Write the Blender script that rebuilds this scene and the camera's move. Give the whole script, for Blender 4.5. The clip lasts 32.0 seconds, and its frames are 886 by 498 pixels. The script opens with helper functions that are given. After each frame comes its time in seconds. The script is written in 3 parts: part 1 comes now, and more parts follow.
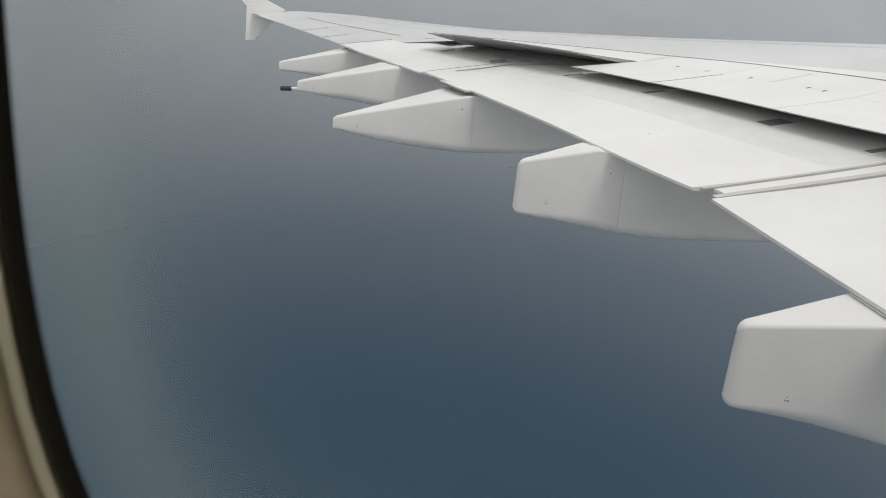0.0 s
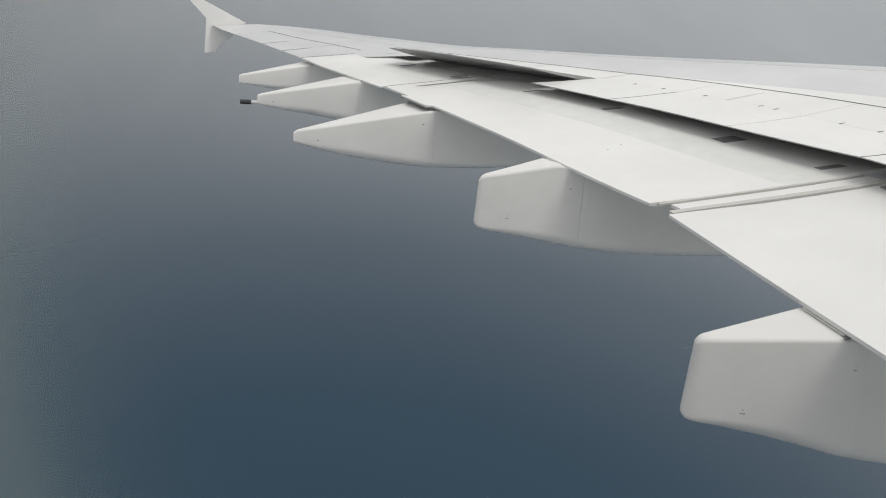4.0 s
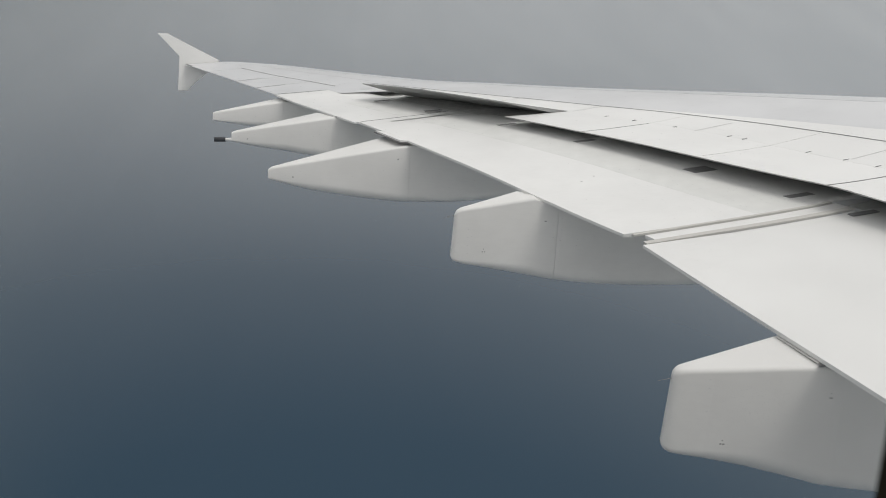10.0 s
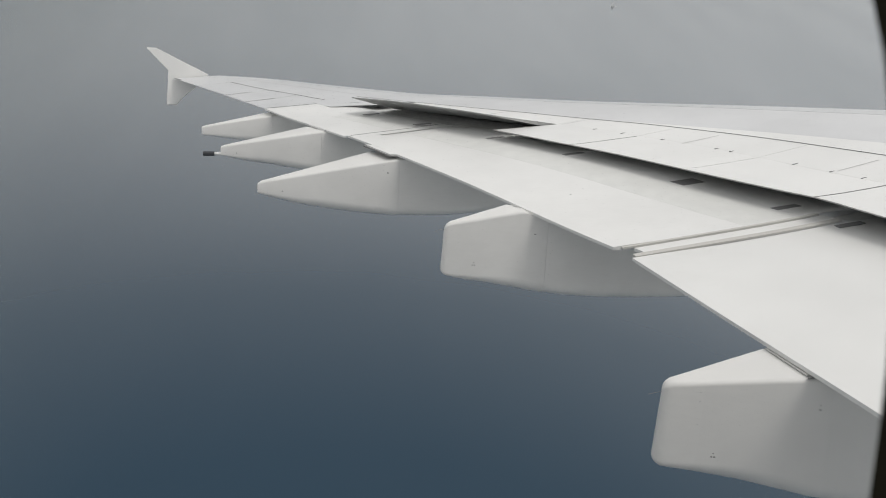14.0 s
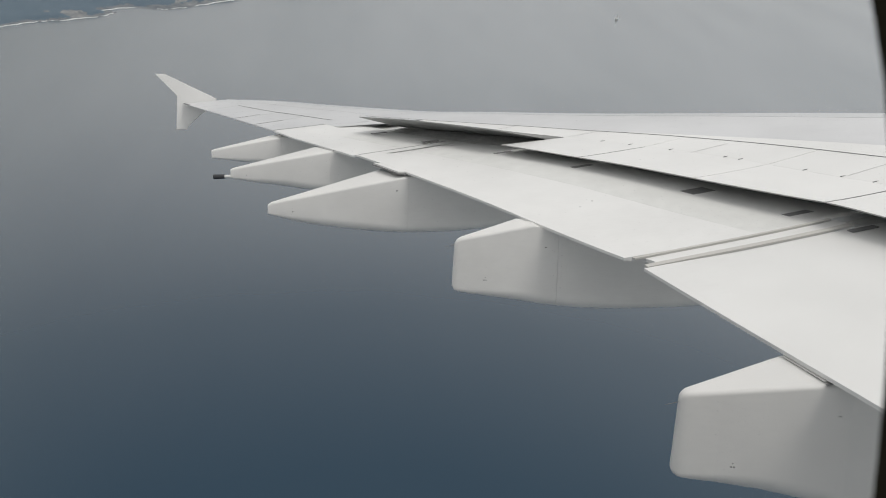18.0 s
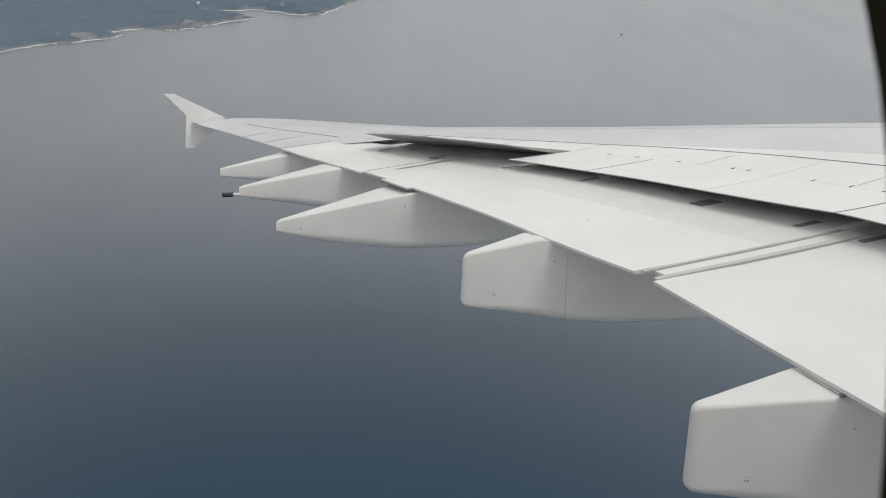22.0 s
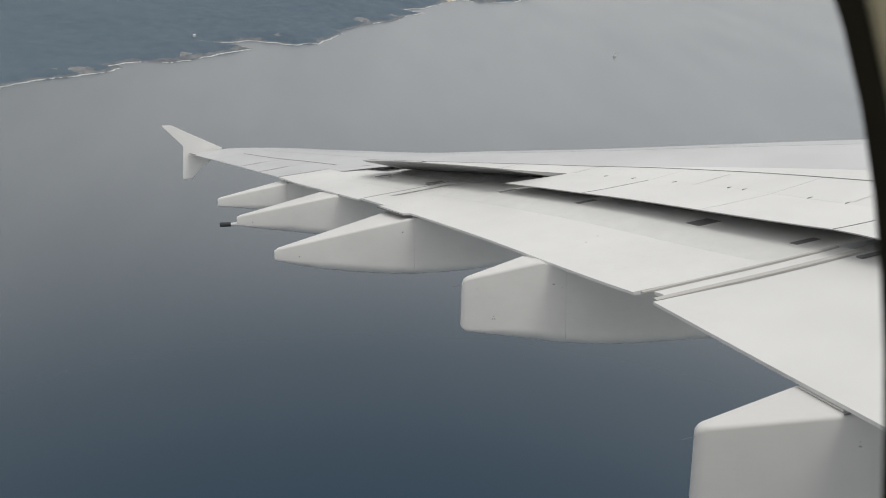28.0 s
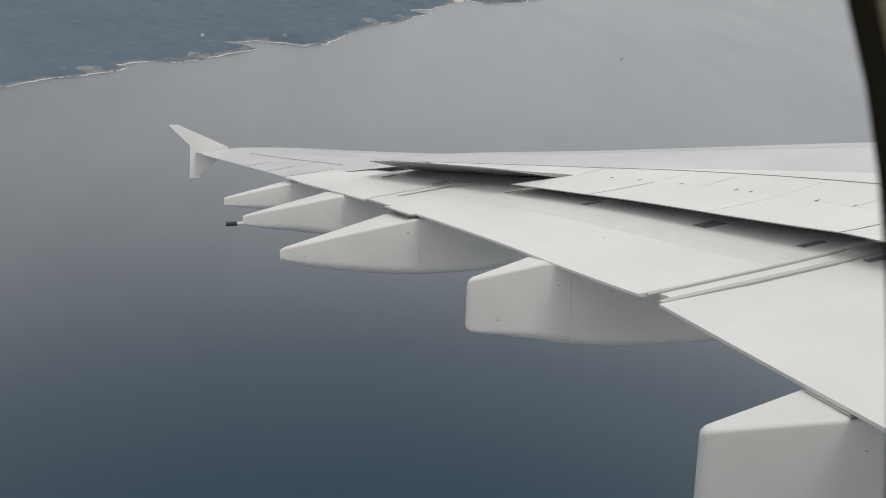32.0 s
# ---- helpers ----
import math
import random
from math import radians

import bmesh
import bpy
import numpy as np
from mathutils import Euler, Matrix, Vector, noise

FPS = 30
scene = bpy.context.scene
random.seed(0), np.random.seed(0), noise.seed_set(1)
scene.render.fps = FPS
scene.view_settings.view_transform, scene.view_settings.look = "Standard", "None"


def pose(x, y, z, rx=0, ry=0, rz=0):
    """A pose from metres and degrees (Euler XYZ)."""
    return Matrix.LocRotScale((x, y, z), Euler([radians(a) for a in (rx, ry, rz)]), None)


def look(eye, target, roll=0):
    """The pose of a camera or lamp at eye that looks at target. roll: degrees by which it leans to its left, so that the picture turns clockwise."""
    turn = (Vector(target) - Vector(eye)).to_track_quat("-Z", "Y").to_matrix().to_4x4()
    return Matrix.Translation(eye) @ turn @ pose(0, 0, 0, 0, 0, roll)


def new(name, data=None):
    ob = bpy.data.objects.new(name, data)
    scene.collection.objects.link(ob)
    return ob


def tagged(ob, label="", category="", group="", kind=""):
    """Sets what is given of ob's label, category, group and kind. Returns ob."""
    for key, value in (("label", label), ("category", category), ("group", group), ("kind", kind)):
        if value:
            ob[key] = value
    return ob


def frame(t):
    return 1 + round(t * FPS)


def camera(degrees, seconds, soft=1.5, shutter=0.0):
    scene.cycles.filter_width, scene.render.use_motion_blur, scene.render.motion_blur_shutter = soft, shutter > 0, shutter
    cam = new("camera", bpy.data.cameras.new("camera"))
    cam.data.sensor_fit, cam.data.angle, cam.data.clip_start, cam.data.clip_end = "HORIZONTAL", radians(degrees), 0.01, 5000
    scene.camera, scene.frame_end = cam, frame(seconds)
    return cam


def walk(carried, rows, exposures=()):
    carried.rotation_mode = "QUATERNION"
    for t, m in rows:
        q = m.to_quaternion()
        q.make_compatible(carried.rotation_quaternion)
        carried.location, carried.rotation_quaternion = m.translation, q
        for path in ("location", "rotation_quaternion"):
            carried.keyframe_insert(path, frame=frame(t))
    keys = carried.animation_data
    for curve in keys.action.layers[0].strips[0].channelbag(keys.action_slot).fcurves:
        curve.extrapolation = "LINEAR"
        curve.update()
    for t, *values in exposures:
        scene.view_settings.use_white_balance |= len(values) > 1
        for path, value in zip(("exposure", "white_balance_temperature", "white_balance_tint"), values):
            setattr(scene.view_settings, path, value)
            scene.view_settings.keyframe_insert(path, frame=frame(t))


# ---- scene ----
cam = camera(61.0, 32.0, soft=1.0)
# a phone's small aperture, focused on the wing
cam.data.dof.use_dof, cam.data.dof.focus_distance, cam.data.dof.aperture_fstop = True, 16.0, 13.0

# The aircraft banks to its left: x is its nose direction, y outboard along the left wing, z up through its roof.
BANK = pose(0, 0, 0, -24, 0, 0)
SEA_Z = -680.0

# seconds, place in the cabin (aircraft axes), yaw, pitch, roll
PATH = [
    (0.0, -0.0576, -0.0454, -0.0722, -3.575, -14.107, 3.795),
    (0.5, -0.0563, -0.0443, -0.0721, -4.557, -13.780, 4.400),
    (1.0, -0.0553, -0.0427, -0.0707, -4.900, -13.315, 4.349),
    (1.5, -0.0561, -0.0410, -0.0660, -5.227, -13.107, 4.437),
    (2.0, -0.0569, -0.0392, -0.0610, -5.523, -13.031, 4.359),
    (2.5, -0.0559, -0.0378, -0.0579, -5.901, -12.998, 4.478),
    (4.5, -0.0420, -0.0283, -0.0414, -6.718, -12.754, 4.147),
    (5.0, -0.0399, -0.0269, -0.0391, -7.037, -11.998, 3.868),
    (5.5, -0.0372, -0.0250, -0.0357, -7.193, -11.513, 3.635),
    (6.0, -0.0346, -0.0231, -0.0318, -7.456, -11.171, 3.467),
    (6.5, -0.0331, -0.0216, -0.0272, -7.642, -11.083, 3.561),
    (7.0, -0.0319, -0.0202, -0.0222, -7.799, -10.904, 3.504),
    (7.5, -0.0309, -0.0188, -0.0172, -7.973, -10.588, 3.682),
    (8.0, -0.0298, -0.0175, -0.0122, -7.903, -10.375, 3.520),
    (8.5, -0.0287, -0.0161, -0.0072, -7.960, -10.379, 3.567),
    (9.0, -0.0279, -0.0150, -0.0020, -7.970, -10.477, 3.529),
    (9.5, -0.0274, -0.0144, 0.0036, -7.861, -10.635, 3.460),
    (10.0, -0.0271, -0.0139, 0.0093, -8.017, -10.383, 3.482),
    (10.5, -0.0269, -0.0135, 0.0154, -8.124, -10.298, 3.367),
    (11.0, -0.0268, -0.0131, 0.0215, -8.140, -10.252, 3.348),
    (11.5, -0.0265, -0.0127, 0.0276, -8.414, -10.056, 3.539),
    (12.0, -0.0264, -0.0123, 0.0337, -8.499, -9.967, 3.603),
    (12.5, -0.0263, -0.0119, 0.0387, -8.752, -9.878, 3.627),
    (13.0, -0.0263, -0.0117, 0.0421, -8.861, -9.658, 3.536),
    (13.5, -0.0265, -0.0120, 0.0424, -8.888, -9.535, 3.377),
    (14.0, -0.0267, -0.0124, 0.0413, -8.726, -9.437, 3.249),
    (14.5, -0.0262, -0.0127, 0.0396, -8.454, -9.268, 2.914),
    (16.5, -0.0241, -0.0150, 0.0317, -7.973, -8.748, 1.960),
    (17.0, -0.0237, -0.0154, 0.0301, -7.876, -8.553, 1.780),
    (17.5, -0.0235, -0.0158, 0.0289, -7.898, -8.300, 1.722),
    (18.0, -0.0232, -0.0163, 0.0278, -7.829, -8.200, 1.528),
    (18.5, -0.0231, -0.0168, 0.0268, -7.571, -8.034, 1.473),
    (19.0, -0.0227, -0.0171, 0.0259, -7.320, -7.951, 1.286),
    (19.5, -0.0221, -0.0171, 0.0254, -7.312, -7.865, 1.183),
    (20.0, -0.0213, -0.0171, 0.0252, -7.313, -7.764, 1.140),
    (20.5, -0.0210, -0.0170, 0.0255, -7.216, -7.569, 1.021),
    (21.0, -0.0207, -0.0169, 0.0257, -7.319, -7.301, 0.890),
    (21.5, -0.0203, -0.0168, 0.0260, -7.308, -7.150, 0.924),
    (22.0, -0.0200, -0.0167, 0.0262, -7.154, -7.054, 0.762),
    (22.5, -0.0196, -0.0166, 0.0265, -7.011, -7.040, 0.553),
    (23.0, -0.0193, -0.0163, 0.0266, -6.935, -7.007, 0.277),
    (23.5, -0.0189, -0.0156, 0.0270, -7.002, -6.647, 0.241),
    (24.0, -0.0184, -0.0148, 0.0273, -7.193, -6.202, 0.261),
    (24.5, -0.0179, -0.0139, 0.0276, -7.209, -6.115, 0.284),
    (25.0, -0.0174, -0.0131, 0.0281, -7.452, -5.942, 0.314),
    (25.5, -0.0168, -0.0125, 0.0280, -7.604, -5.667, 0.378),
    (27.5, -0.0118, -0.0086, 0.0294, -7.024, -5.337, -0.478),
    (28.0, -0.0111, -0.0080, 0.0290, -7.244, -5.159, -0.465),
    (28.5, -0.0102, -0.0070, 0.0295, -7.250, -4.875, -0.225),
    (29.0, -0.0093, -0.0059, 0.0296, -7.238, -4.806, -0.245),
    (29.5, -0.0084, -0.0048, 0.0295, -7.149, -4.696, -0.225),
    (30.0, -0.0073, -0.0035, 0.0294, -6.990, -4.696, -0.090),
    (30.5, -0.0060, -0.0019, 0.0282, -7.009, -4.757, -0.111),
    (31.0, -0.0044, -0.0002, 0.0269, -6.975, -4.851, 0.044),
    (31.5, -0.0030, 0.0015, 0.0256, -6.838, -5.000, 0.026),
    (32.0, -0.0020, 0.0027, 0.0247, -6.802, -5.096, -0.135),
]
walk(cam, [(t, BANK @ pose(x, y, z, 90 + p, 0, yaw) @ pose(0, 0, 0, 0, 0, roll)) for t, x, y, z, yaw, p, roll in PATH],
     exposures=[(0.0, 0.45), (2.0, 0.49), (5.0, 0.41), (8.0, 0.36), (20.0, 0.35), (25.0, 0.33), (28.0, 0.29), (32.0, 0.28)])

# ---- light: overcast sky, weak wide sun ----
SUN_ELEV, SUN_AZ = 68.0, 88.0   # degrees; azimuth from +y towards +x
world = bpy.data.worlds.new("overcast")
scene.world = world
world.use_nodes = True
wn = world.node_tree
wn.nodes.clear()
sky = wn.nodes.new("ShaderNodeTexSky")
sky.sky_type = 'NISHITA'
sky.sun_disc = False
sky.sun_elevation, sky.sun_rotation = radians(SUN_ELEV), radians(SUN_AZ)
sky.altitude, sky.air_density, sky.dust_density = 900, 1.0, 3.0
cloud = wn.nodes.new("ShaderNodeMix")
cloud.data_type = 'RGBA'
cloud.inputs[0].default_value = 0.85
cloud.inputs[7].default_value = (8.7, 8.6, 8.4, 1)
back = wn.nodes.new("ShaderNodeBackground")
back.inputs[1].default_value = 0.07
wout = wn.nodes.new("ShaderNodeOutputWorld")
wn.links.new(sky.outputs[0], cloud.inputs[6])
# the cloud cover is brighter towards the nose than towards the tail beyond the left wing, and a little duller beyond the right wing
side = wn.nodes.new("ShaderNodeTexCoord")
way = wn.nodes.new("ShaderNodeSeparateXYZ")
wn.links.new(side.outputs["Generated"], way.inputs[0])


def sky_grade(source, x0, x1, v0, v1):
    n = wn.nodes.new("ShaderNodeMapRange")
    n.interpolation_type = 'SMOOTHSTEP'
    for k, v in zip(("From Min", "From Max", "To Min", "To Max"), (x0, x1, v0, v1)):
        n.inputs[k].default_value = v
    wn.links.new(source, n.inputs[0])
    return n.outputs[0]


def sky_sum(op, a, *rest):
    n = wn.nodes.new("ShaderNodeMath")
    n.operation = op
    wn.links.new(a, n.inputs[0])
    for slot, v in zip(n.inputs[1:], rest):
        if isinstance(v, float):
            slot.default_value = v
        else:
            wn.links.new(v, slot)
    return n.outputs[0]


inboard = sky_sum('MINIMUM', sky_sum('SUBTRACT', way.outputs[1], 0.5), 0.0)
nose_side = sky_grade(sky_sum('MULTIPLY_ADD', inboard, -2.0, way.outputs[0]), -0.6, 0.2, 0.70, 1.05)
grade = sky_sum('MULTIPLY', nose_side, sky_grade(way.outputs[1], -0.8, 0.2, 0.70, 1.0))
lit = wn.nodes.new("ShaderNodeVectorMath")
lit.operation = 'SCALE'
wn.links.new(cloud.outputs[2], lit.inputs[0])
wn.links.new(grade, lit.inputs["Scale"])
wn.links.new(lit.outputs[0], back.inputs[0])
wn.links.new(back.outputs[0], wout.inputs[0])

sun = new("sun", bpy.data.lights.new("sun", 'SUN'))
sun.data.energy, sun.data.angle, sun.data.color = 1.0, radians(25), (1.0, 0.97, 0.92)
sun_way = Vector((math.sin(radians(SUN_AZ)) * math.cos(radians(SUN_ELEV)), math.cos(radians(SUN_AZ)) * math.cos(radians(SUN_ELEV)), math.sin(radians(SUN_ELEV))))
sun.matrix_world = look(sun_way * 50, (0, 0, 0))


# ---- materials ----
def material(name):
    m = bpy.data.materials.new(name)
    m.use_nodes = True
    t = m.node_tree
    return m, t, t.nodes["Principled BSDF"]


def node(t, kind, **values):
    n = t.nodes.new(kind)
    for k, v in values.items():
        n.inputs[k.replace("_", " ")].default_value = v
    return n


def ramp(t, source, stops):
    n = t.nodes.new("ShaderNodeValToRGB")
    e = n.color_ramp.elements
    while len(e) < len(stops):
        e.new(0.5)
    for el, (p, c) in zip(e, stops):
        el.position, el.color = p, (*c, 1)
    t.links.new(source, n.inputs[0])
    return n


def paint(name, base, rough=0.35, dirt=0.12, coat=0.2, streak=0.3):
    """Aircraft paint: faint broad toning, fine dirt, slight unevenness."""
    m, t, b = material(name)
    co = t.nodes.new("ShaderNodeTexCoord")
    big = node(t, "ShaderNodeTexNoise", Scale=0.45, Detail=4.0, Roughness=0.6)
    fine = node(t, "ShaderNodeTexNoise", Scale=9.0, Detail=6.0, Roughness=0.7)
    mp = t.nodes.new("ShaderNodeMapping")
    mp.inputs["Scale"].default_value = (0.35, 2.2, 2.2)
    t.links.new(co.outputs["Object"], mp.inputs[0])
    t.links.new(mp.outputs[0], fine.inputs["Vector"])
    t.links.new(co.outputs["Object"], big.inputs["Vector"])
    add = t.nodes.new("ShaderNodeMath")
    add.operation = 'MULTIPLY_ADD'
    add.inputs[1].default_value = streak
    t.links.new(fine.outputs["Fac"], add.inputs[0])
    t.links.new(big.outputs["Fac"], add.inputs[2])
    low = tuple(v * (1 - dirt) for v in base)
    r = ramp(t, add.outputs[0], [(0.35, low), (0.75, base)])
    t.links.new(r.outputs[0], b.inputs["Base Color"])
    b.inputs["Roughness"].default_value = rough
    b.inputs["Coat Weight"].default_value = coat
    b.inputs["Coat Roughness"].default_value = 0.25
    bump = node(t, "ShaderNodeBump", Strength=0.05, Distance=0.02)
    t.links.new(big.outputs["Fac"], bump.inputs["Height"])
    t.links.new(bump.outputs[0], b.inputs["Normal"])
    return m


def plain(name, base, rough=0.5, metal=0.0, grain=40.0, var=0.25):
    m, t, b = material(name)
    co = t.nodes.new("ShaderNodeTexCoord")
    n = node(t, "ShaderNodeTexNoise", Scale=grain, Detail=4.0)
    t.links.new(co.outputs["Object"], n.inputs["Vector"])
    r = ramp(t, n.outputs["Fac"], [(0.3, tuple(v * (1 - var) for v in base)), (0.7, base)])
    t.links.new(r.outputs[0], b.inputs["Base Color"])
    b.inputs["Roughness"].default_value, b.inputs["Metallic"].default_value = rough, metal
    return m


WHITE = paint("white_wing_paint", (0.82, 0.82, 0.805), dirt=0.10)
FAIR = paint("white_fairing_paint", (0.82, 0.815, 0.795), dirt=0.14, streak=0.2)
GREY = paint("light_grey_wing_paint", (0.66, 0.665, 0.675), dirt=0.14)
SLAT = paint("pale_grey_slat_paint", (0.60, 0.61, 0.625), dirt=0.15)
SEAL = plain("grey_rubber_seal", (0.60, 0.59, 0.56), 0.7, var=0.08)
BAY = plain("grey_green_primer_bay", (0.68, 0.68, 0.66), 0.7, grain=6)
PRIMER = plain("grey_primer", (0.42, 0.425, 0.42), 0.6, grain=5)
MARK = plain("grey_placard_print", (0.30, 0.30, 0.29), 0.6)
# the hull is out of view; its dark colour cuts light bounced onto the fairings
DARK_HULL = paint("dark_low_bounce_hull", (0.045, 0.05, 0.06), dirt=0.1)
DARK = plain("dark_grey_pad", (0.24, 0.24, 0.24), 0.6)
DULL = plain("dull_grey_flap_skin", (0.75, 0.755, 0.735), 0.5, grain=3, var=0.07)
NOZZLE = plain("dark_nozzle", (0.045, 0.048, 0.055), 0.5)
BLACK = plain("black_rubber", (0.012, 0.013, 0.012), 0.55)
BLACK.node_tree.nodes["Principled BSDF"].inputs["Specular IOR Level"].default_value = 0.08
LINER = plain("beige_cabin_liner", (0.40, 0.375, 0.315), 0.55, grain=120, var=0.12)
TRIM = plain("grey_trim_plastic", (0.27, 0.29, 0.27), 0.45, grain=60, var=0.1)
LINE = plain("grey_sealant_and_shade", (0.15, 0.15, 0.15), 0.7)
FAINT = plain("pale_grey_sealant", (0.5, 0.5, 0.5), 0.7)
METAL = plain("bare_metal", (0.45, 0.45, 0.46), 0.35, 0.9)


# glow of a strip added out of view to brighten the window liner
GLOW, glow_t, glow_b = material("added_liner_glow")
glow_b.inputs["Emission Color"].default_value = (1.0, 0.86, 0.66, 1)
glow_b.inputs["Emission Strength"].default_value = 75.0


# ---- building helpers ----
def mesh_of(name, verts, faces, smooth=False):
    me = bpy.data.meshes.new(name)
    me.from_pydata([tuple(v) for v in verts], [], faces)
    if smooth:
        me.shade_smooth()
    me.validate()
    return me


def part(name, me, mat, parent, label=""):
    """Links a mesh, in aircraft axes, as one part under a thing or a part."""
    ob = new(name, me)
    if mat:
        me.materials.append(mat)
    ob.parent = parent
    return tagged(ob, label) if label else ob


def thing(name, label, category, m=None, kind="", group=""):
    ob = new(name)
    ob.matrix_world = m if m is not None else BANK
    return tagged(ob, label, category, group, kind)


def pchip(x, table):
    """Smooth monotone curve through a few knots."""
    xs, ys = [p[0] for p in table], [p[1] for p in table]
    n = len(xs)
    x = min(max(x, xs[0]), xs[-1])
    d = [(ys[i + 1] - ys[i]) / (xs[i + 1] - xs[i]) for i in range(n - 1)]
    k = [d[0]] + [0.0 if d[i - 1] * d[i] <= 0 else 2 * d[i - 1] * d[i] / (d[i - 1] + d[i]) for i in range(1, n - 1)] + [d[-1]]
    i = max(j for j in range(n - 1) if xs[j] <= x)
    h = xs[i + 1] - xs[i]
    u = (x - xs[i]) / h
    return ys[i] * (1 + 2 * u) * (1 - u) ** 2 + k[i] * h * u * (1 - u) ** 2 + ys[i + 1] * u * u * (3 - 2 * u) + k[i + 1] * h * u * u * (u - 1)


def straight(x, table):
    return float(np.interp(x, [p[0] for p in table], [p[1] for p in table]))


# ---- the wing's shape ----
KINK = 11.2


def te_x(y):
    """Trailing edge."""
    return 10.013 - 0.481 * y if y >= KINK else 10.013 - 0.481 * KINK + 0.087 * (KINK - y)


def chord(y):
    c = 12.6 - 0.397 * (y - 11.3) if y >= KINK else 12.64 + 0.79 * (KINK - y)
    if y > 32.5:
        c -= 0.085 * (y - 32.5) ** 2
    return c


def te_z(y):
    return pchip(y, [(0, -3.1), (5, -2.50), (11.2, -1.80), (15.6, -1.05), (20, -0.41), (25.5, 0.21), (30.5, 0.80), (35.6, 1.38)])


def rise(y):
    return pchip(y, [(0, 0.25), (5, 0.235), (11.3, 0.21), (16.8, 0.172), (21.8, 0.135), (24.9, 0.12), (27.6, 0.10), (31.5, 0.095), (35.6, 0.11)])


def upper(y, s):
    """Height of the upper skin, s metres ahead of the trailing edge."""
    c = chord(y)
    return te_z(y) + rise(y) * c * pchip(s / c, [(0, 0), (0.26, 0.25), (0.48, 0.52), (0.6, 0.67), (0.75, 0.84), (0.88, 0.955), (0.96, 1.0), (1.0, 0.97)])


def s_flap(y):
    """Ahead of the trailing edge: the spoilers' rear edge."""
    return pchip(y, [(0, 3.6), (11.34, 3.23), (13.5, 3.08), (16.1, 2.86), (18.26, 2.57), (20.45, 2.25), (25.0, 1.88)])


def s_hinge(y):
    return pchip(y, [(0, 6.0), (12.4, 5.19), (14.6, 5.04), (17.9, 4.64), (20.0, 4.26), (22.4, 3.86), (25.6, 3.1)])


def s_spar(y):
    return pchip(y, [(0, 8.2), (13.5, 6.43), (17.1, 5.85), (19.07, 5.37), (20.7, 5.08), (22.6, 4.69), (24.5, 4.25), (27.1, 3.73)])


def s_aileron(y):
    return pchip(y, [(25.0, 2.75), (26.8, 2.5), (28.3, 2.28), (30.4, 1.88), (33.15, 1.58), (35.6, 1.2)])


def place(y, s, up=0.0):
    return Vector((te_x(y) + s, y, upper(y, s) + up))


def slab(name, y0, y1, s0, s1, mat, parent, thick=0.05, up=0.0, ny=16, ns=6, skew=0.0, label="", lift=None, under=None):
    """A skin panel of the wing with thickness: s0, s1 are functions of y. lift(y, k): height added across the panel, k from rear to front."""
    top, bot = [], []
    for i in range(ny + 1):
        for j in range(ns + 1):
            k = j / ns
            y = y0 + (y1 - y0) * i / ny
            s = s0(y) + (s1(y) - s0(y)) * k
            y += (skew(y) if callable(skew) else skew) * (s - s0(y))
            p = place(y, s, up + (lift(y, k) if lift else 0))
            top.append(p)
            bot.append(p - Vector((0, 0, under(y, k) if under else thick)))
    w, n = ns + 1, len(top)
    faces = []
    for i in range(ny):
        for j in range(ns):
            a = i * w + j
            faces.append((a, a + 1, a + w + 1, a + w)[::-1])
            faces.append((n + a, n + a + 1, n + a + w + 1, n + a + w))
    rim = [i * w for i in range(ny + 1)] + [ny * w + j for j in range(1, w)] + [i * w + ns for i in range(ny - 1, -1, -1)] + [j for j in range(ns - 1, 0, -1)]
    for a, b in zip(rim, rim[1:] + rim[:1]):
        faces.append((a, b, n + b, n + a)[::-1])
    me = mesh_of(name, top + bot, faces)
    bm = bmesh.new()
    bm.from_mesh(me)
    bmesh.ops.recalc_face_normals(bm, faces=bm.faces)
    bm.to_mesh(me)
    bm.free()
    for p in me.polygons:
        p.use_smooth = True
    me.set_sharp_from_angle(angle=radians(35))
    return part(name, me, mat, parent, label)


wing = thing("airliner_wing", "white swept airliner wing with raised spoilers, above the sea", "aircraft wing")

# wing box: front skin with a rounded nose and the lower skin, in one closed shell
ROOT_Y, TIP_Y = -0.9, 35.55


def wing_box():
    ny, nose = 48, 10
    verts, faces, w = [], [], 0
    for i in range(ny + 1):
        y = ROOT_Y + (TIP_Y - ROOT_Y) * i / ny
        c, s0 = chord(y), min(s_spar(y), chord(y) * 0.8)
        if y > 25.4:
            s0 = min(s0, s_aileron(y) + 0.02)
        row = []
        for j in range(15):
            s = s0 + (c * 0.97 - s0) * j / 14
            row.append(place(y, s))
        zt, th = upper(y, c * 0.97), c * 0.055
        for j in range(1, nose):
            a = math.pi * j / nose
            row.append(Vector((te_x(y) + c * 0.97 + c * 0.03 * math.sin(a), y, zt - th / 2 * (1 - math.cos(a)))))
        for j in range(9):
            s = c * 0.97 + (s0 - c * 0.97) * j / 8
            row.append(Vector((te_x(y) + s, y, upper(y, s) - th - c * 0.05 * math.sin(math.pi * j / 9))))
        w = len(row)
        verts += row
    for i in range(ny):
        for j in range(w):
            a, b = i * w + j, i * w + (j + 1) % w
            faces.append((a, b, b + w, a + w))
    faces += [tuple(range(w))[::-1], tuple(range(ny * w, ny * w + w))]
    me = mesh_of("wing_box", verts, faces)
    for p in me.polygons:
        p.use_smooth = True
    me.set_sharp_from_angle(angle=radians(40))
    return part("wing_box", me, GREY, wing, "pale grey-white painted upper skin and rounded leading edge")


wing_box()

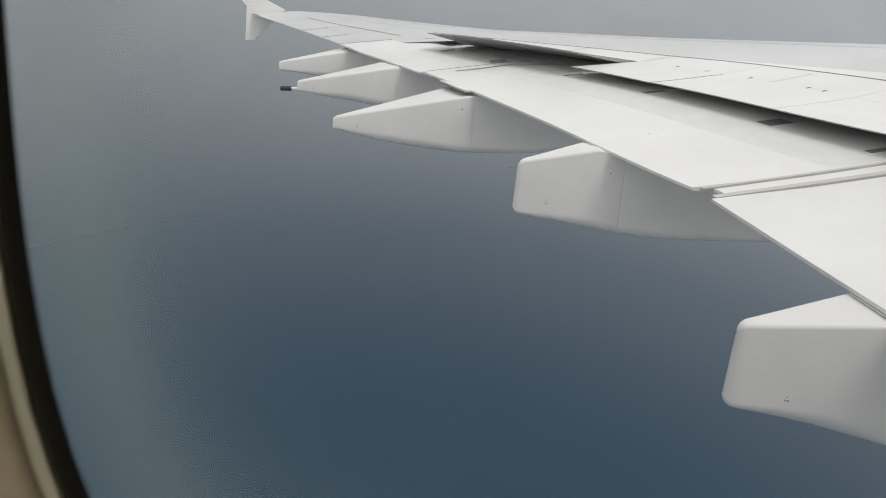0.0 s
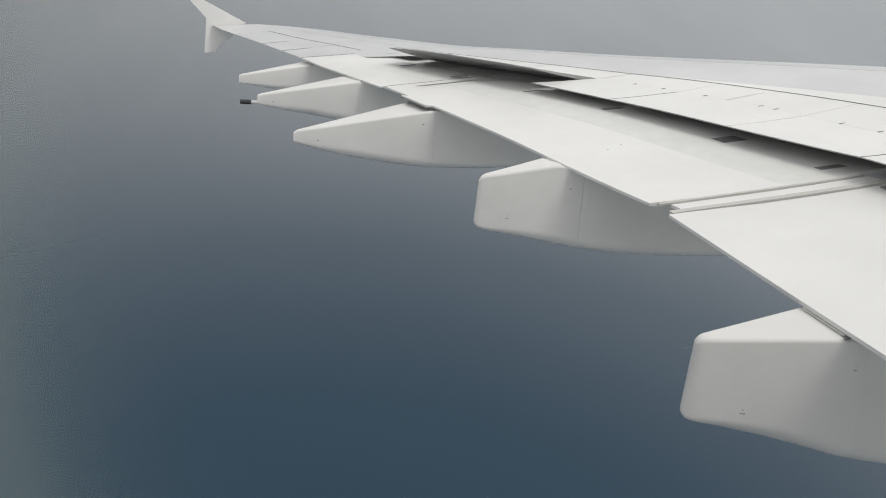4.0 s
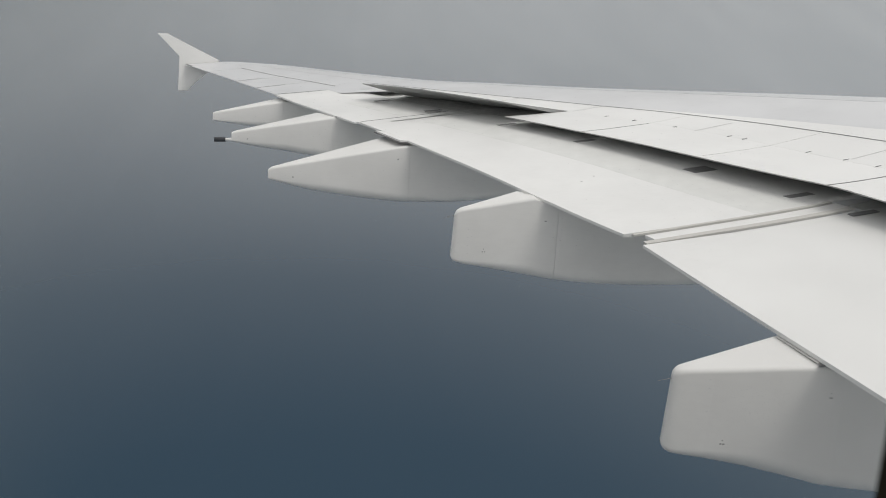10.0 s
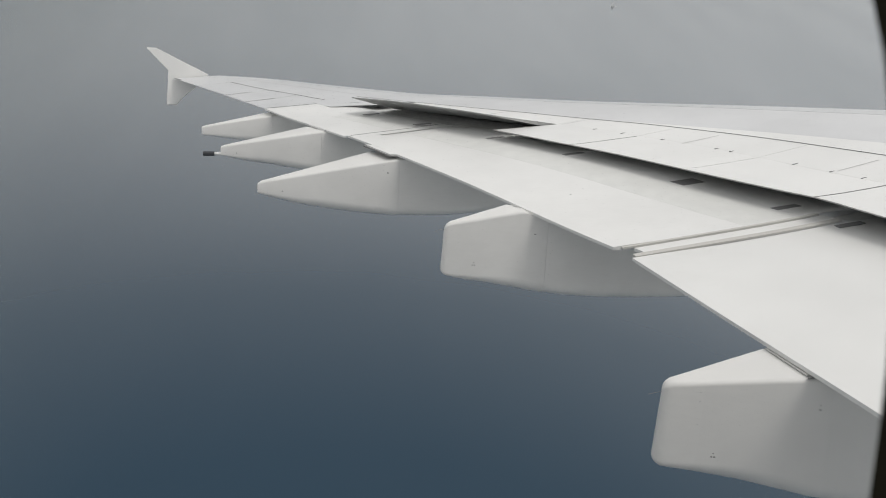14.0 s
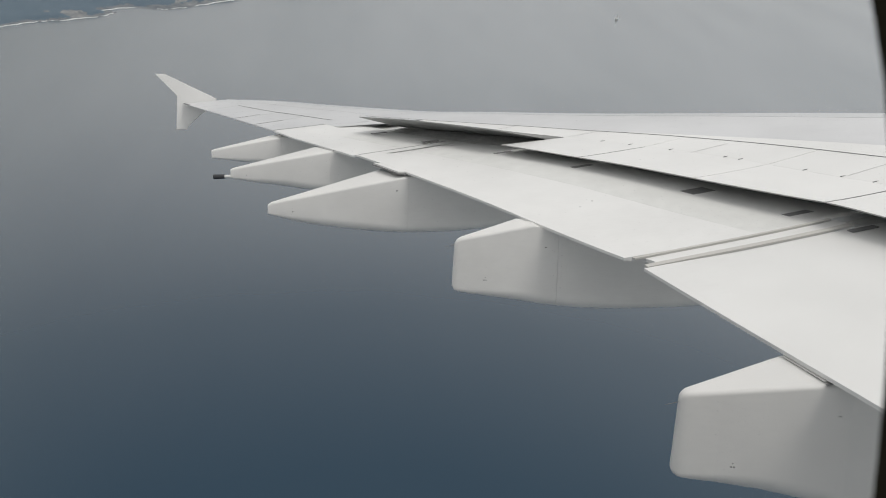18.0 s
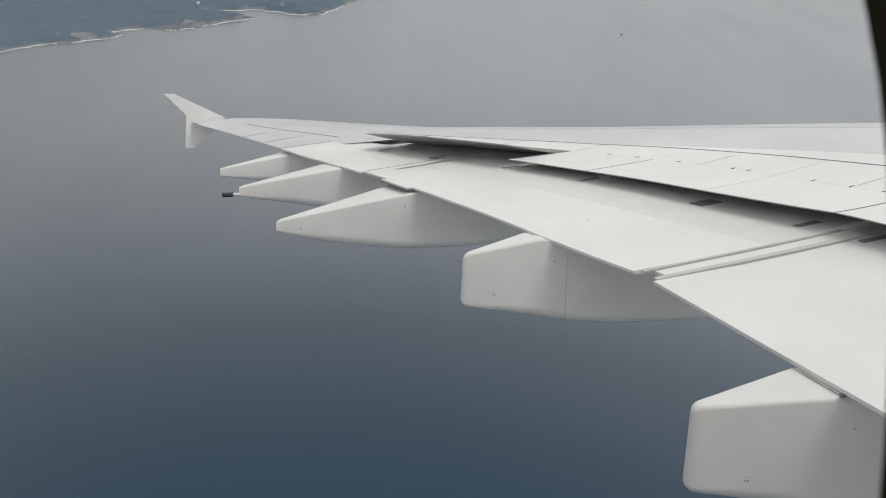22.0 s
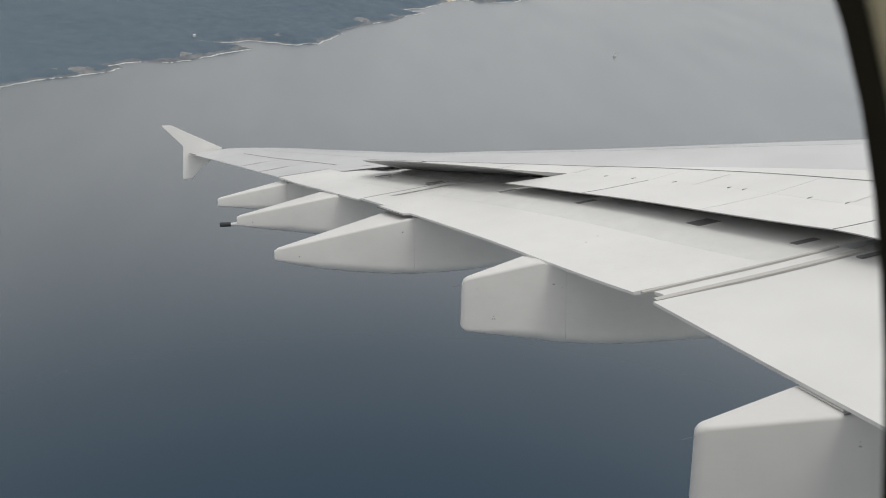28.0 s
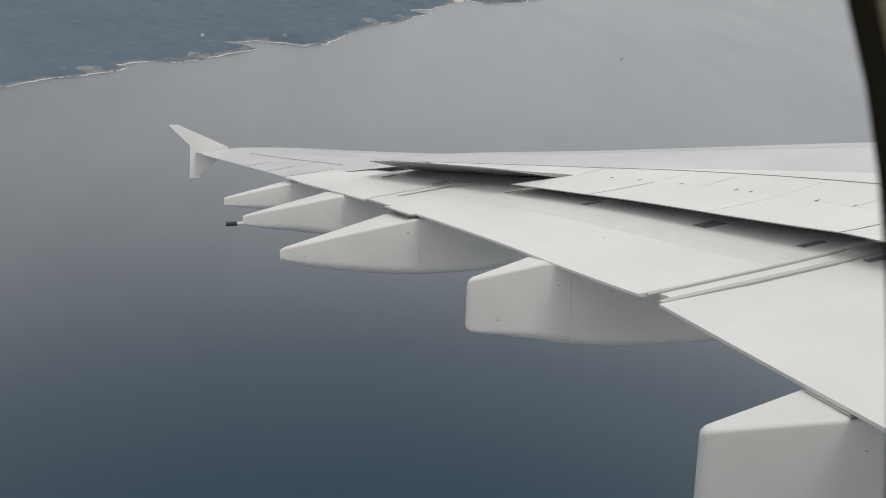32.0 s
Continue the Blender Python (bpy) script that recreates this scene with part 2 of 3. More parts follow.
# whiter skin ahead of the rear spar, inboard, narrowing towards the tip
slab("skin_panel", 3.5, 18.0, lambda y: s_spar(y) + 0.02, lambda y: s_spar(y) + 0.04 + 0.013 * chord(y) * (18.0 - y), WHITE, wing, 0.004, 0.0045, 30, 4)

# leading edge slats
SLAT_Y = [4.4, 9.6, 14.8, 18.6, 22.4, 26.2, 30.0, 33.4]
for y0, y1 in zip(SLAT_Y, SLAT_Y[1:]):
    slab("slat", y0 + 0.012, y1 - 0.012, lambda y: chord(y) * 0.85, lambda y: chord(y) * 0.975, SLAT, wing, 0.006, 0.004, 16, 6, 0.0, "pale grey leading edge slat")

# shroud panels between the spoilers' hinge line and the rear spar
GAP = 0.018
SPOILER_Y = [4.6, 7.9, 11.3, 13.52, 16.1, 18.2, 20.45, 22.3, 23.85]
for y0, y1 in zip(SPOILER_Y, SPOILER_Y[1:]):
    a, b = (y + 0.25 * (s_hinge(y) - s_flap(y)) for y in (y0, y1))
    slab("shroud_panel", a + GAP * 0.3, b - GAP * 0.3, lambda y: s_hinge(y) + GAP, lambda y: s_spar(y) - GAP * 1.5, WHITE, wing, 0.06, 0.0, 8, 4, 0.1)

# spoilers: the outer three stand up, the inner ones are a little raised
for y0, y1 in zip(SPOILER_Y, SPOILER_Y[1:]):
    if y0 > 18:
        tall = lambda y: pchip(y, [(18.0, 0.57), (19.5, 0.565), (21.3, 0.54), (23.9, 0.43)])
    else:
        tall = lambda y: 0.225 + 0.022 * max(0.0, 16.3 - y) if y > 11 else 0.34
    ob = slab("spoiler", y0 + GAP * (0.25 if y0 == 13.52 else 1), y1 - GAP * (0.25 if y1 == 13.52 else 1), s_flap, lambda y: s_hinge(y) - GAP, WHITE, wing, 0.05, 0.0, 8, 5, 0.25,
         "raised white spoiler panel" if y0 > 18 else "slightly raised white spoiler panel",
         lift=lambda y, k, tall=tall: tall(y) * (1 - k), under=lambda y, k: 0.02 + 0.1 * k)
    ob.data.materials.append(PRIMER)
    for f in ob.data.polygons:
        f.material_index = 1 if f.normal.z < 0.5 else 0

# flap bay floor under the spoilers
slab("flap_bay", 4.6, 25.2, lambda y: s_flap(y) + 0.6, lambda y: s_spar(y) + 0.02, BAY, wing, 0.05, -0.16, 30, 4, 0.0, "grey-green primed flap bay")

# flaps
def flap_skew(y):
    """How far the flaps' end edges run outboard for each metre forward."""
    return straight(y, [(11.4, 0.0), (19.95, 0.17), (20.05, 0.17), (25.4, 0.26)])


FLAPS = []
for y0, y1 in ((1.5, 10.97), (11.45, 19.95), (20.05, 25.45)):
    FLAPS.append(slab("flap", y0, y1, lambda y: 0.0, lambda y: s_flap(y) + 1.1, WHITE, wing, 0.03, 0.0, 30, 12, 0.0 if y1 < 15 else flap_skew, "white trailing edge flap",
         lift=lambda y, k: (-0.05 * min(1, max(0, (25.4 - y) / 1.5)) if y > 20.05 else 0) - (0.02 * max(0, (y - 9) / 2) ** 2 if y < 11 else 0) - 0.03 * min(1, k * 3) * min(1, max(0, (25.3 - y) / 0.8)) - 0.1 * max(0, k - 0.75) ** 2 / 0.0625, under=lambda y, k: 0.045 + 0.34 * math.sin(math.pi * min(1, k * 1.0) * 0.9)))
slab("flap_gap_strip", 11.12, 11.385, lambda y: 0.3, lambda y: s_flap(y) + 0.3, WHITE, wing, 0.05, -0.045, 2, 10, 0.0, "white strip between two flaps")

# duller, greyer skin on the flaps' forward part, running in under the spoilers
slab("dull_skin", 11.49, 19.6, lambda y: s_flap(y) - 0.95, lambda y: 0.74 * (s_flap(y) + 1.1), DULL, FLAPS[1], 0.003, -0.0285, 30, 4, flap_skew, "dull grey skin on the flap's forward part")
slab("dull_skin", 20.3, 23.6, lambda y: s_flap(y) - 0.7, lambda y: 0.74 * (s_flap(y) + 1.1), DULL, FLAPS[2], 0.003, -0.0785, 16, 4, flap_skew, "dull grey skin on the flap's forward part")

# tab of the middle flap over the long fairing
slab("flap_tab", 17.75, 18.85, lambda y: -0.17, lambda y: 0.03, WHITE, FLAPS[1], 0.035, -0.004, 2, 2)

# dark strip peeking out below the tab as the shade of its gap
slab("tab_gap_shade", 17.72, 18.88, lambda y: -0.195, lambda y: 0.02, DARK, FLAPS[1], 0.02, -0.043, 2, 2, 0.0, "dark strip standing in for the shaded gap under the tab")

# fixed skin between the last spoiler and the ailerons
slab("fixed_panel", 24.5, 26.42, lambda y: straight(y, [(24.5, 3.35), (24.85, 2.7), (25.05, 1.9)]), lambda y: straight(y, [(24.5, s_spar(24.5) - 0.02), (25.3, s_spar(25.3) - 0.02), (25.4, 2.78)]), GREY, wing, 0.004, 0.003, 26, 5, lambda y: 0.25 * min(1, max(0, y - 25.2)))

# ailerons and outer skin
for y0, y1 in ((25.56, 27.15), (27.18, 29.0), (29.03, 32.3)):
    slab("aileron", y0, y1, lambda y: 0.0, lambda y: s_aileron(y) - 0.02, GREY, wing, 0.03, 0.0, 8, 6, lambda y: 0.5 if y > 27.1 else 0.26 + 0.24 * (y - 25.56) / 1.59, "pale grey-white aileron",
         under=lambda y, k: 0.03 + 0.2 * k)
slab("tip_skin", 32.33, TIP_Y - 0.03, lambda y: 0.0, lambda y: s_aileron(y), GREY, wing, 0.03, 0.0, 12, 6, lambda y: 0.5 * min(1, max(0, (TIP_Y - 0.03 - y) / 2)), under=lambda y, k: 0.03 + 0.15 * k)


# dark sealant lines on the skin, and one line of shade at the tip
def skin_line(name, path, width, up=0.004):
    verts = []
    for i, (y, s) in enumerate(path):
        a, b = path[max(0, i - 1)], path[min(len(path) - 1, i + 1)]
        pa, pb = place(*a), place(*b)
        side = Vector((pb.y - pa.y, -(pb.x - pa.x), 0)).normalized() * width / 2
        for sg in (-1, 1):
            q = Vector((te_x(y) + s, y, 0)) + side * sg
            verts.append(Vector((q.x, q.y, upper(q.y, q.x - te_x(q.y)) + up)))
    faces = [(2 * i, 2 * i + 1, 2 * i + 3, 2 * i + 2) for i in range(len(path) - 1)]
    part(name, mesh_of(name, verts, faces), LINE if width > 0.02 else FAINT, wing)


def along(f, y0, y1, n=40):
    return [(y0 + (y1 - y0) * i / n, f(y0 + (y1 - y0) * i / n)) for i in range(n + 1)]


def across(y, s0, s1, skew, n=10):
    return [(y + skew * (s0 + (s1 - s0) * i / n), s0 + (s1 - s0) * i / n) for i in range(n + 1)]


skin_line("spar_sealant", along(s_spar, 5, 27.0), 0.032)
skin_line("aileron_sealant", along(s_aileron, 26.75, 33.1), 0.05)
# the shadow where the tip's rear edge meets the fence, laid on as a strip
skin_line("tip_shade_line", along(lambda y: 0.03, 34.6, 35.5), 0.06, 0.006)
skin_line("flap_sealant", across(20.0, 0.05, 2.6, 0.17), 0.05, 0.008)
for y, s1, w, skew in ((25.50, 1.65, 0.05, 0.26), (27.165, 1.25, 0.04, 0.5), (29.1, 1.2, 0.04, 0.55)):
    skin_line("aileron_sealant", across(y, 0.02, s1, skew), w, 0.006)
for y, s0 in ((15.12, 4.95), (12.25, 5.3), (18.2, 4.62), (20.6, 4.2)):
    skin_line("panel_sealant", across(y, s0, s0 + 0.92, 0.09), 0.017)
# faint skin joints of the wing box
skin_line("skin_joint", along(lambda y: chord(y) * 0.66, 27.5, 33.4), 0.018)


# wing tip fence
def extrude_profile(name, profile, y, half, lean=0.0):
    n = len(profile)
    verts = [Vector((x, y - half + lean * (z - 1.4), z)) for x, z in profile] + [Vector((x, y + half + lean * (z - 1.4), z)) for x, z in profile]
    faces = [tuple(range(n)), tuple(range(n, 2 * n))[::-1]] + [(i, (i + 1) % n, n + (i + 1) % n, n + i)[::-1] for i in range(n)]
    me = mesh_of(name, verts, faces)
    bm = bmesh.new()
    bm.from_mesh(me)
    bmesh.ops.recalc_face_normals(bm, faces=bm.faces)
    bmesh.ops.bevel(bm, geom=[e for e in bm.edges if e.calc_face_angle(0) > 0.5 and abs(e.verts[0].co.y - e.verts[1].co.y) < half], offset=half * 0.7, segments=2, affect='EDGES')
    bm.to_mesh(me)
    bm.free()
    return me


part("wingtip_fence", extrude_profile("wingtip_fence", [(-8.29, 2.64), (-7.87, 2.65), (-6.7, 2.12), (-5.61, 1.63), (-5.75, 1.42), (-6.12, 1.06), (-6.5, 0.72), (-6.78, 0.42),
     (-6.92, 0.21), (-7.35, 0.19), (-7.33, 1.0), (-7.33, 1.70)], 35.62, 0.05, 0.15), WHITE, wing, "white swept wingtip fence")


# flap track fairings, square to the wing's dihedral
LEAN = 0.18


def fairing(y, top, bottom, wide, cuts, extra=None, rake=0.0, tilt=0.07):
    """A canoe under the wing: top, bottom and half-width curves along x, cut into sections at the seams."""
    def loft(x0, x1):
        n, m = max(8, int((x1 - x0) * 14)), 28
        verts, faces = [], []
        for i in range(n + 1):
            x = x0 + (x1 - x0) * (i / n) ** (2.2 if x0 == top[0][0] else 1)
            zt, zb, hw = straight(x, top), pchip(x, bottom), straight(x, wide)
            hh, zc = (zt - zb) / 2, (zt + zb) / 2
            rt, rb = min(0.05, hw * 0.8, hh), min(0.26, hw * 0.9, hh)
            ring = []
            for cx, cz, r, a0 in ((hw - rt, hh - rt, rt, 0), (-hw + rt, hh - rt, rt, 90), (-hw + rb, -hh + rb, rb, 180), (hw - rb, -hh + rb, rb, 270)):
                for q in range(7):
                    a = radians(a0 + 90 * q / 6)
                    dy = cx + r * math.cos(a)
                    dz = cz + r * math.sin(a)
                    z, ahead = zc + dz + LEAN * dy - tilt * (hw - dy) * max(0.0, dz / max(hh, 0.01)), x - te_x(y + dy)
                    if ahead > -0.4:
                        z = min(z, upper(y + dy, max(ahead, 0)) - (0.11 if y > 20 else 0.06) + 0.45 * max(0, -ahead))
                    ring.append(Vector((x + rake * dz * max(0, 1 - (x - top[0][0]) / 1.2), y + dy, z)))
            verts += ring
        for i in range(n):
            for j in range(m):
                a, b = i * m + j, i * m + (j + 1) % m
                faces.append((a, b, b + m, a + m)[::-1])
        faces += [tuple(range(m)), tuple(range(n * m, n * m + m))[::-1]]
        me = mesh_of("fairing_section", verts, faces)
        bm = bmesh.new()
        bm.from_mesh(me)
        bmesh.ops.recalc_face_normals(bm, faces=bm.faces)
        bm.to_mesh(me)
        bm.free()
        for p in me.polygons:
            p.use_smooth = True
        me.set_sharp_from_angle(angle=radians(50))
        return me
    xs = [top[0][0]] + cuts + [top[-1][0]]
    seam = lambda x: 0.0003 if y < 10 or x == 2.36 else 0.0024 if y < 15 else 0.0012
    first = None
    for k, (x0, x1) in enumerate(zip(xs, xs[1:])):
        me = loft(x0 + (seam(x0) if k else 0), x1 - seam(x1))
        if first is None:
            first = part("flap_track_fairing", me, FAIR, wing, extra or "white flap track fairing under the wing")
        else:
            part("fairing_section", me, FAIR, first)
    return first


F2W = (7.3, [(3.55, 0.012), (3.556, 0.035), (3.575, 0.06), (3.61, 0.08), (3.67, 0.098), (5.2, 0.47), (10.5, 0.5)])
f2 = fairing(F2W[0], [(3.55, -2.63), (3.57, -2.58), (3.62, -2.545), (5.0, -2.345), (7.5, -2.1), (10.5, -1.9)], [(3.55, -3.40), (3.58, -3.46), (3.64, -3.50), (4.0, -3.545), (4.4, -3.605), (5.0, -3.68), (5.6, -3.765), (7.0, -3.89), (10.5, -3.4)],
             F2W[1], [3.96, 5.25], "large blunt-ended white flap track fairing", 0.06, -0.055)
F3W = (13.57, [(2.04, 0.01), (2.046, 0.03), (2.065, 0.052), (2.10, 0.07), (2.16, 0.084), (3.3, 0.275), (3.7, 0.333), (4.0, 0.363), (4.4, 0.387), (5.0, 0.402), (9.5, 0.42)])
f3 = fairing(F3W[0], [(2.04, -1.86), (2.07, -1.78), (2.14, -1.73), (3.6, -1.335), (5.5, -1.2), (9.5, -1.0)], [(2.04, -2.62), (2.07, -2.68), (2.14, -2.73), (2.84, -2.825), (3.92, -2.955), (5.0, -3.005), (6.69, -2.96), (9.5, -2.4)],
             F3W[1], [2.36, 3.93], "large blunt-ended white flap track fairing", 0.04, 0.05)
F4W = (18.27, [(-1.75, 0.05), (1.4, 0.6), (6.5, 0.62)])
f4 = fairing(F4W[0], [(-1.75, -1.59), (-1.67, -1.53), (1.47, -0.655), (3.0, -0.56), (6.5, -0.5)], [(-1.75, -1.82), (-1.1, -1.96), (-0.33, -2.07), (1.0, -2.12), (2.4, -2.08), (3.5, -1.97), (6.5, -1.3)],
             F4W[1], [1.55], "long tapering white flap track fairing")
F5W = (21.75, [(-3.09, 0.05), (-0.4, 0.48), (4.0, 0.5)])
f5 = fairing(F5W[0], [(-3.09, -0.92), (-3.01, -0.88), (-0.36, -0.215), (1.2, -0.15), (4.0, -0.1)], [(-3.09, -1.17), (-2.4, -1.27), (-1.65, -1.34), (-1.0, -1.40), (-0.3, -1.42), (1.2, -1.3), (4.0, -0.7)],
             F5W[1], [-0.33], "tapering white flap track fairing with a drain pipe")
F6W = (25.3, [(-4.18, 0.045), (-2.0, 0.34), (2.0, 0.36)])
f6 = fairing(F6W[0], [(-4.18, -0.48), (-4.1, -0.44), (-1.96, 0.095), (-0.5, 0.15), (2.0, 0.2)], [(-4.18, -0.73), (-3.5, -0.79), (-2.87, -0.84), (-1.9, -0.87), (-0.5, -0.7), (2.0, -0.2)],
             F6W[1], [-1.95], "small tapering white flap track fairing")


def rod(name, a, b, r0, r1, mat, parent, label="", n=14):
    a, b = Vector(a), Vector(b)
    q = (b - a).to_track_quat('Z', 'Y')
    verts = [a + q @ Vector((r0 * math.cos(2 * math.pi * i / n), r0 * math.sin(2 * math.pi * i / n), 0)) for i in range(n)]
    verts += [b + q @ Vector((r1 * math.cos(2 * math.pi * i / n), r1 * math.sin(2 * math.pi * i / n), 0)) for i in range(n)]
    faces = [(i, (i + 1) % n, n + (i + 1) % n, n + i) for i in range(n)] + [tuple(range(n))[::-1], tuple(range(n, 2 * n))]
    return part(name, mesh_of(name, verts, faces, False), mat, parent, label)


pipe = rod("drain_pipe", (-3.02, 21.75, -1.12), (-3.3, 21.75, -1.135), 0.055, 0.04, WHITE, f5, "white pipe stub")
rod("pipe_nozzle", (-3.26, 21.75, -1.133), (-3.56, 21.75, -1.145), 0.066, 0.066, NOZZLE, pipe, "dark grey pipe nozzle")

# rub pads on the flaps under the spoilers' edge
def on_flap(y, s, up):
    c = (s_flap(y) + 1.1)
    k = s / c
    return Vector((te_x(y) + s, y, upper(y, s) - 0.03 * min(1, k * 3) - 0.1 * max(0, k - 0.75) ** 2 / 0.0625 + up))


def pad(y, w, ds0, ds1):
    sf = s_flap(y)
    ring = [on_flap(y - w / 2, sf + ds0, 0.006), on_flap(y + w / 2, sf + ds0, 0.006), on_flap(y + w / 2, sf + ds1, 0.006), on_flap(y - w / 2, sf + ds1, 0.006)]
    low = [p - Vector((0, 0, 0.014)) for p in ring]
    me = mesh_of("rub_pad", ring + low, [(3, 2, 1, 0), (4, 5, 6, 7), (0, 1, 5, 4), (1, 2, 6, 5), (2, 3, 7, 6), (3, 0, 4, 7)])
    return me


for flap_part, ys in ((FLAPS[0], (8.3, 10.8)), (FLAPS[1], (11.9, 13.65, 16.25, 18.4)), (FLAPS[2], (20.9, 23.2))):
    for y in ys:
        part("rub_pad", pad(y, 0.28 if 13 < y < 14 else 0.13, 0.02, 0.46), DARK, flap_part, "dark grey rub pad")

# small scuffs on the middle flap
for y, s in ((14.08, 1.58), (13.88, 1.18)):
    ring = [on_flap(y + a, s + b, 0.004) for a, b in ((-0.014, -0.01), (0.014, -0.01), (0.016, 0.014), (-0.01, 0.014))]
    low = [p - Vector((0, 0, 0.01)) for p in ring]
    part("scuff", mesh_of("scuff", ring + low, [(3, 2, 1, 0), (4, 5, 6, 7), (0, 1, 5, 4), (1, 2, 6, 5), (2, 3, 7, 6), (3, 0, 4, 7)]), FAINT, FLAPS[1])

# hinge fittings along the spoilers' front edge
for y in (10.4, 11.1, 12.25, 12.76, 13.39, 14.59, 14.89, 16.05, 17.0, 17.7, 19.3, 20.0, 21.5, 22.3):
    p, q = place(y, s_hinge(y) + 0.02, 0.004), place(y, s_hinge(y) + 0.12, 0.004)
    rod("hinge_fitting", p, q, 0.010, 0.004, LINE, wing, "", 6)


# placards and fasteners on the fairings: unreadable, plain bars
def placard(y, wide, x, z, w, h, parent, name="placard", mat=MARK):
    """A small dark plate flat on the fairing's inboard side."""
    pts = []
    for dx in (-w / 2, w / 2):
        yy = y - straight(x + dx, wide) - 0.005
        pts += [Vector((x + dx, yy, z - h / 2)), Vector((x + dx, yy, z + h / 2))]
    back_pts = [p + Vector((0, 0.02, 0)) for p in pts]
    part(name, mesh_of(name, pts + back_pts, [(0, 1, 3, 2), (4, 6, 7, 5), (0, 2, 6, 4), (1, 5, 7, 3), (0, 4, 5, 1), (2, 3, 7, 6)]), mat, parent)


for spec, ob, marks in ((F2W, f2, ((4.11, -3.33, 0.02, 0.016), (4.14, -3.33, 0.02, 0.016), (4.125, -3.29, 0.012, 0.012), (5.13, -2.70, 0.03, 0.01), (5.13, -2.65, 0.008, 0.008))),
                        (F3W, f3, ((2.60, -2.50, 0.025, 0.018), (2.64, -2.50, 0.02, 0.018), (2.62, -2.45, 0.014, 0.014), (3.70, -1.86, 0.035, 0.016))),
                        (F4W, f4, ((-1.16, -1.74, 0.03, 0.025), (1.28, -1.17, 0.035, 0.03))),
                        (F5W, f5, ((-2.65, -1.08, 0.025, 0.025),))):
    for x, z, w, h in marks:
        placard(spec[0], spec[1], x, z, w, h, ob)

# rows of fasteners beside the fairings' seams
for spec, ob, rows in ((F3W, f3, ((2.32, -1.95, -2.55), (3.86, -1.7, -2.6), (4.0, -1.8, -2.6))),):
    for x, z0, z1 in rows:
        for i in range(5):
            placard(spec[0], spec[1], x, z0 + (z1 - z0) * i / 4, 0.008, 0.006, ob, "fastener", FAINT)

# attachment fittings where the fairings meet the flaps' edge
for spec, ob in ((F2W, f2), (F3W, f3), (F4W, f4), (F5W, f5), (F6W, f6)):
    yn = spec[0] - straight(te_x(spec[0]), spec[1])
    rod("attachment_fitting", (te_x(yn) - 0.03, yn, te_z(yn) - 0.075), (te_x(yn) + 0.04, yn, te_z(yn) - 0.065), 0.013, 0.013, DARK, ob, "", 8)

# lip plate of the flap over the large inner fairing
slab("flap_lip", 6.93, 7.62, lambda y: -0.012, lambda y: 0.2, FAIR, FLAPS[0], 0.012, -0.058, 2, 2, 0.0, "thin white lip plate")
# a few fasteners on the large inner fairing's tail
for x, z in ((3.93, -2.62), (3.93, -2.72), (3.93, -2.98), (4.36, -2.95), (4.62, -3.04)):
    placard(*F2W, x, z, 0.008, 0.006, f2, "fastener", FAINT)

# static discharge wicks on the blunt fairings' tails
rod("static_wick", (3.70, 7.3, -2.64), (3.42, 7.3, -2.70), 0.005, 0.002, DARK, f2, "thin dark static wick", 6)
rod("static_wick", (2.09, 13.57, -1.86), (1.89, 13.57, -1.91), 0.006, 0.003, DARK, f3, "thin dark static wick", 6)

# edge seals along the gap between the inner and middle flaps
for y0, y1, ob in ((10.985, 11.105, FLAPS[0]), (11.394, 11.445, FLAPS[1])):
    slab("edge_seal", y0, y1, lambda y: 0.07 if y < 11.2 else 0.13, lambda y: s_flap(y) + 0.25, SEAL, ob, 0.035, -0.014, 1, 10, 0.0, "grey rubber edge seal")


def box_mesh(name, x0, x1, y0, y1, z0, z1):
    v = [Vector((x, y, z)) for x in (x0, x1) for y in (y0, y1) for z in (z0, z1)]
    return mesh_of(name, v, [(0, 1, 3, 2), (4, 6, 7, 5), (0, 4, 5, 1), (2, 3, 7, 6), (0, 2, 6, 4), (1, 5, 7, 3)])


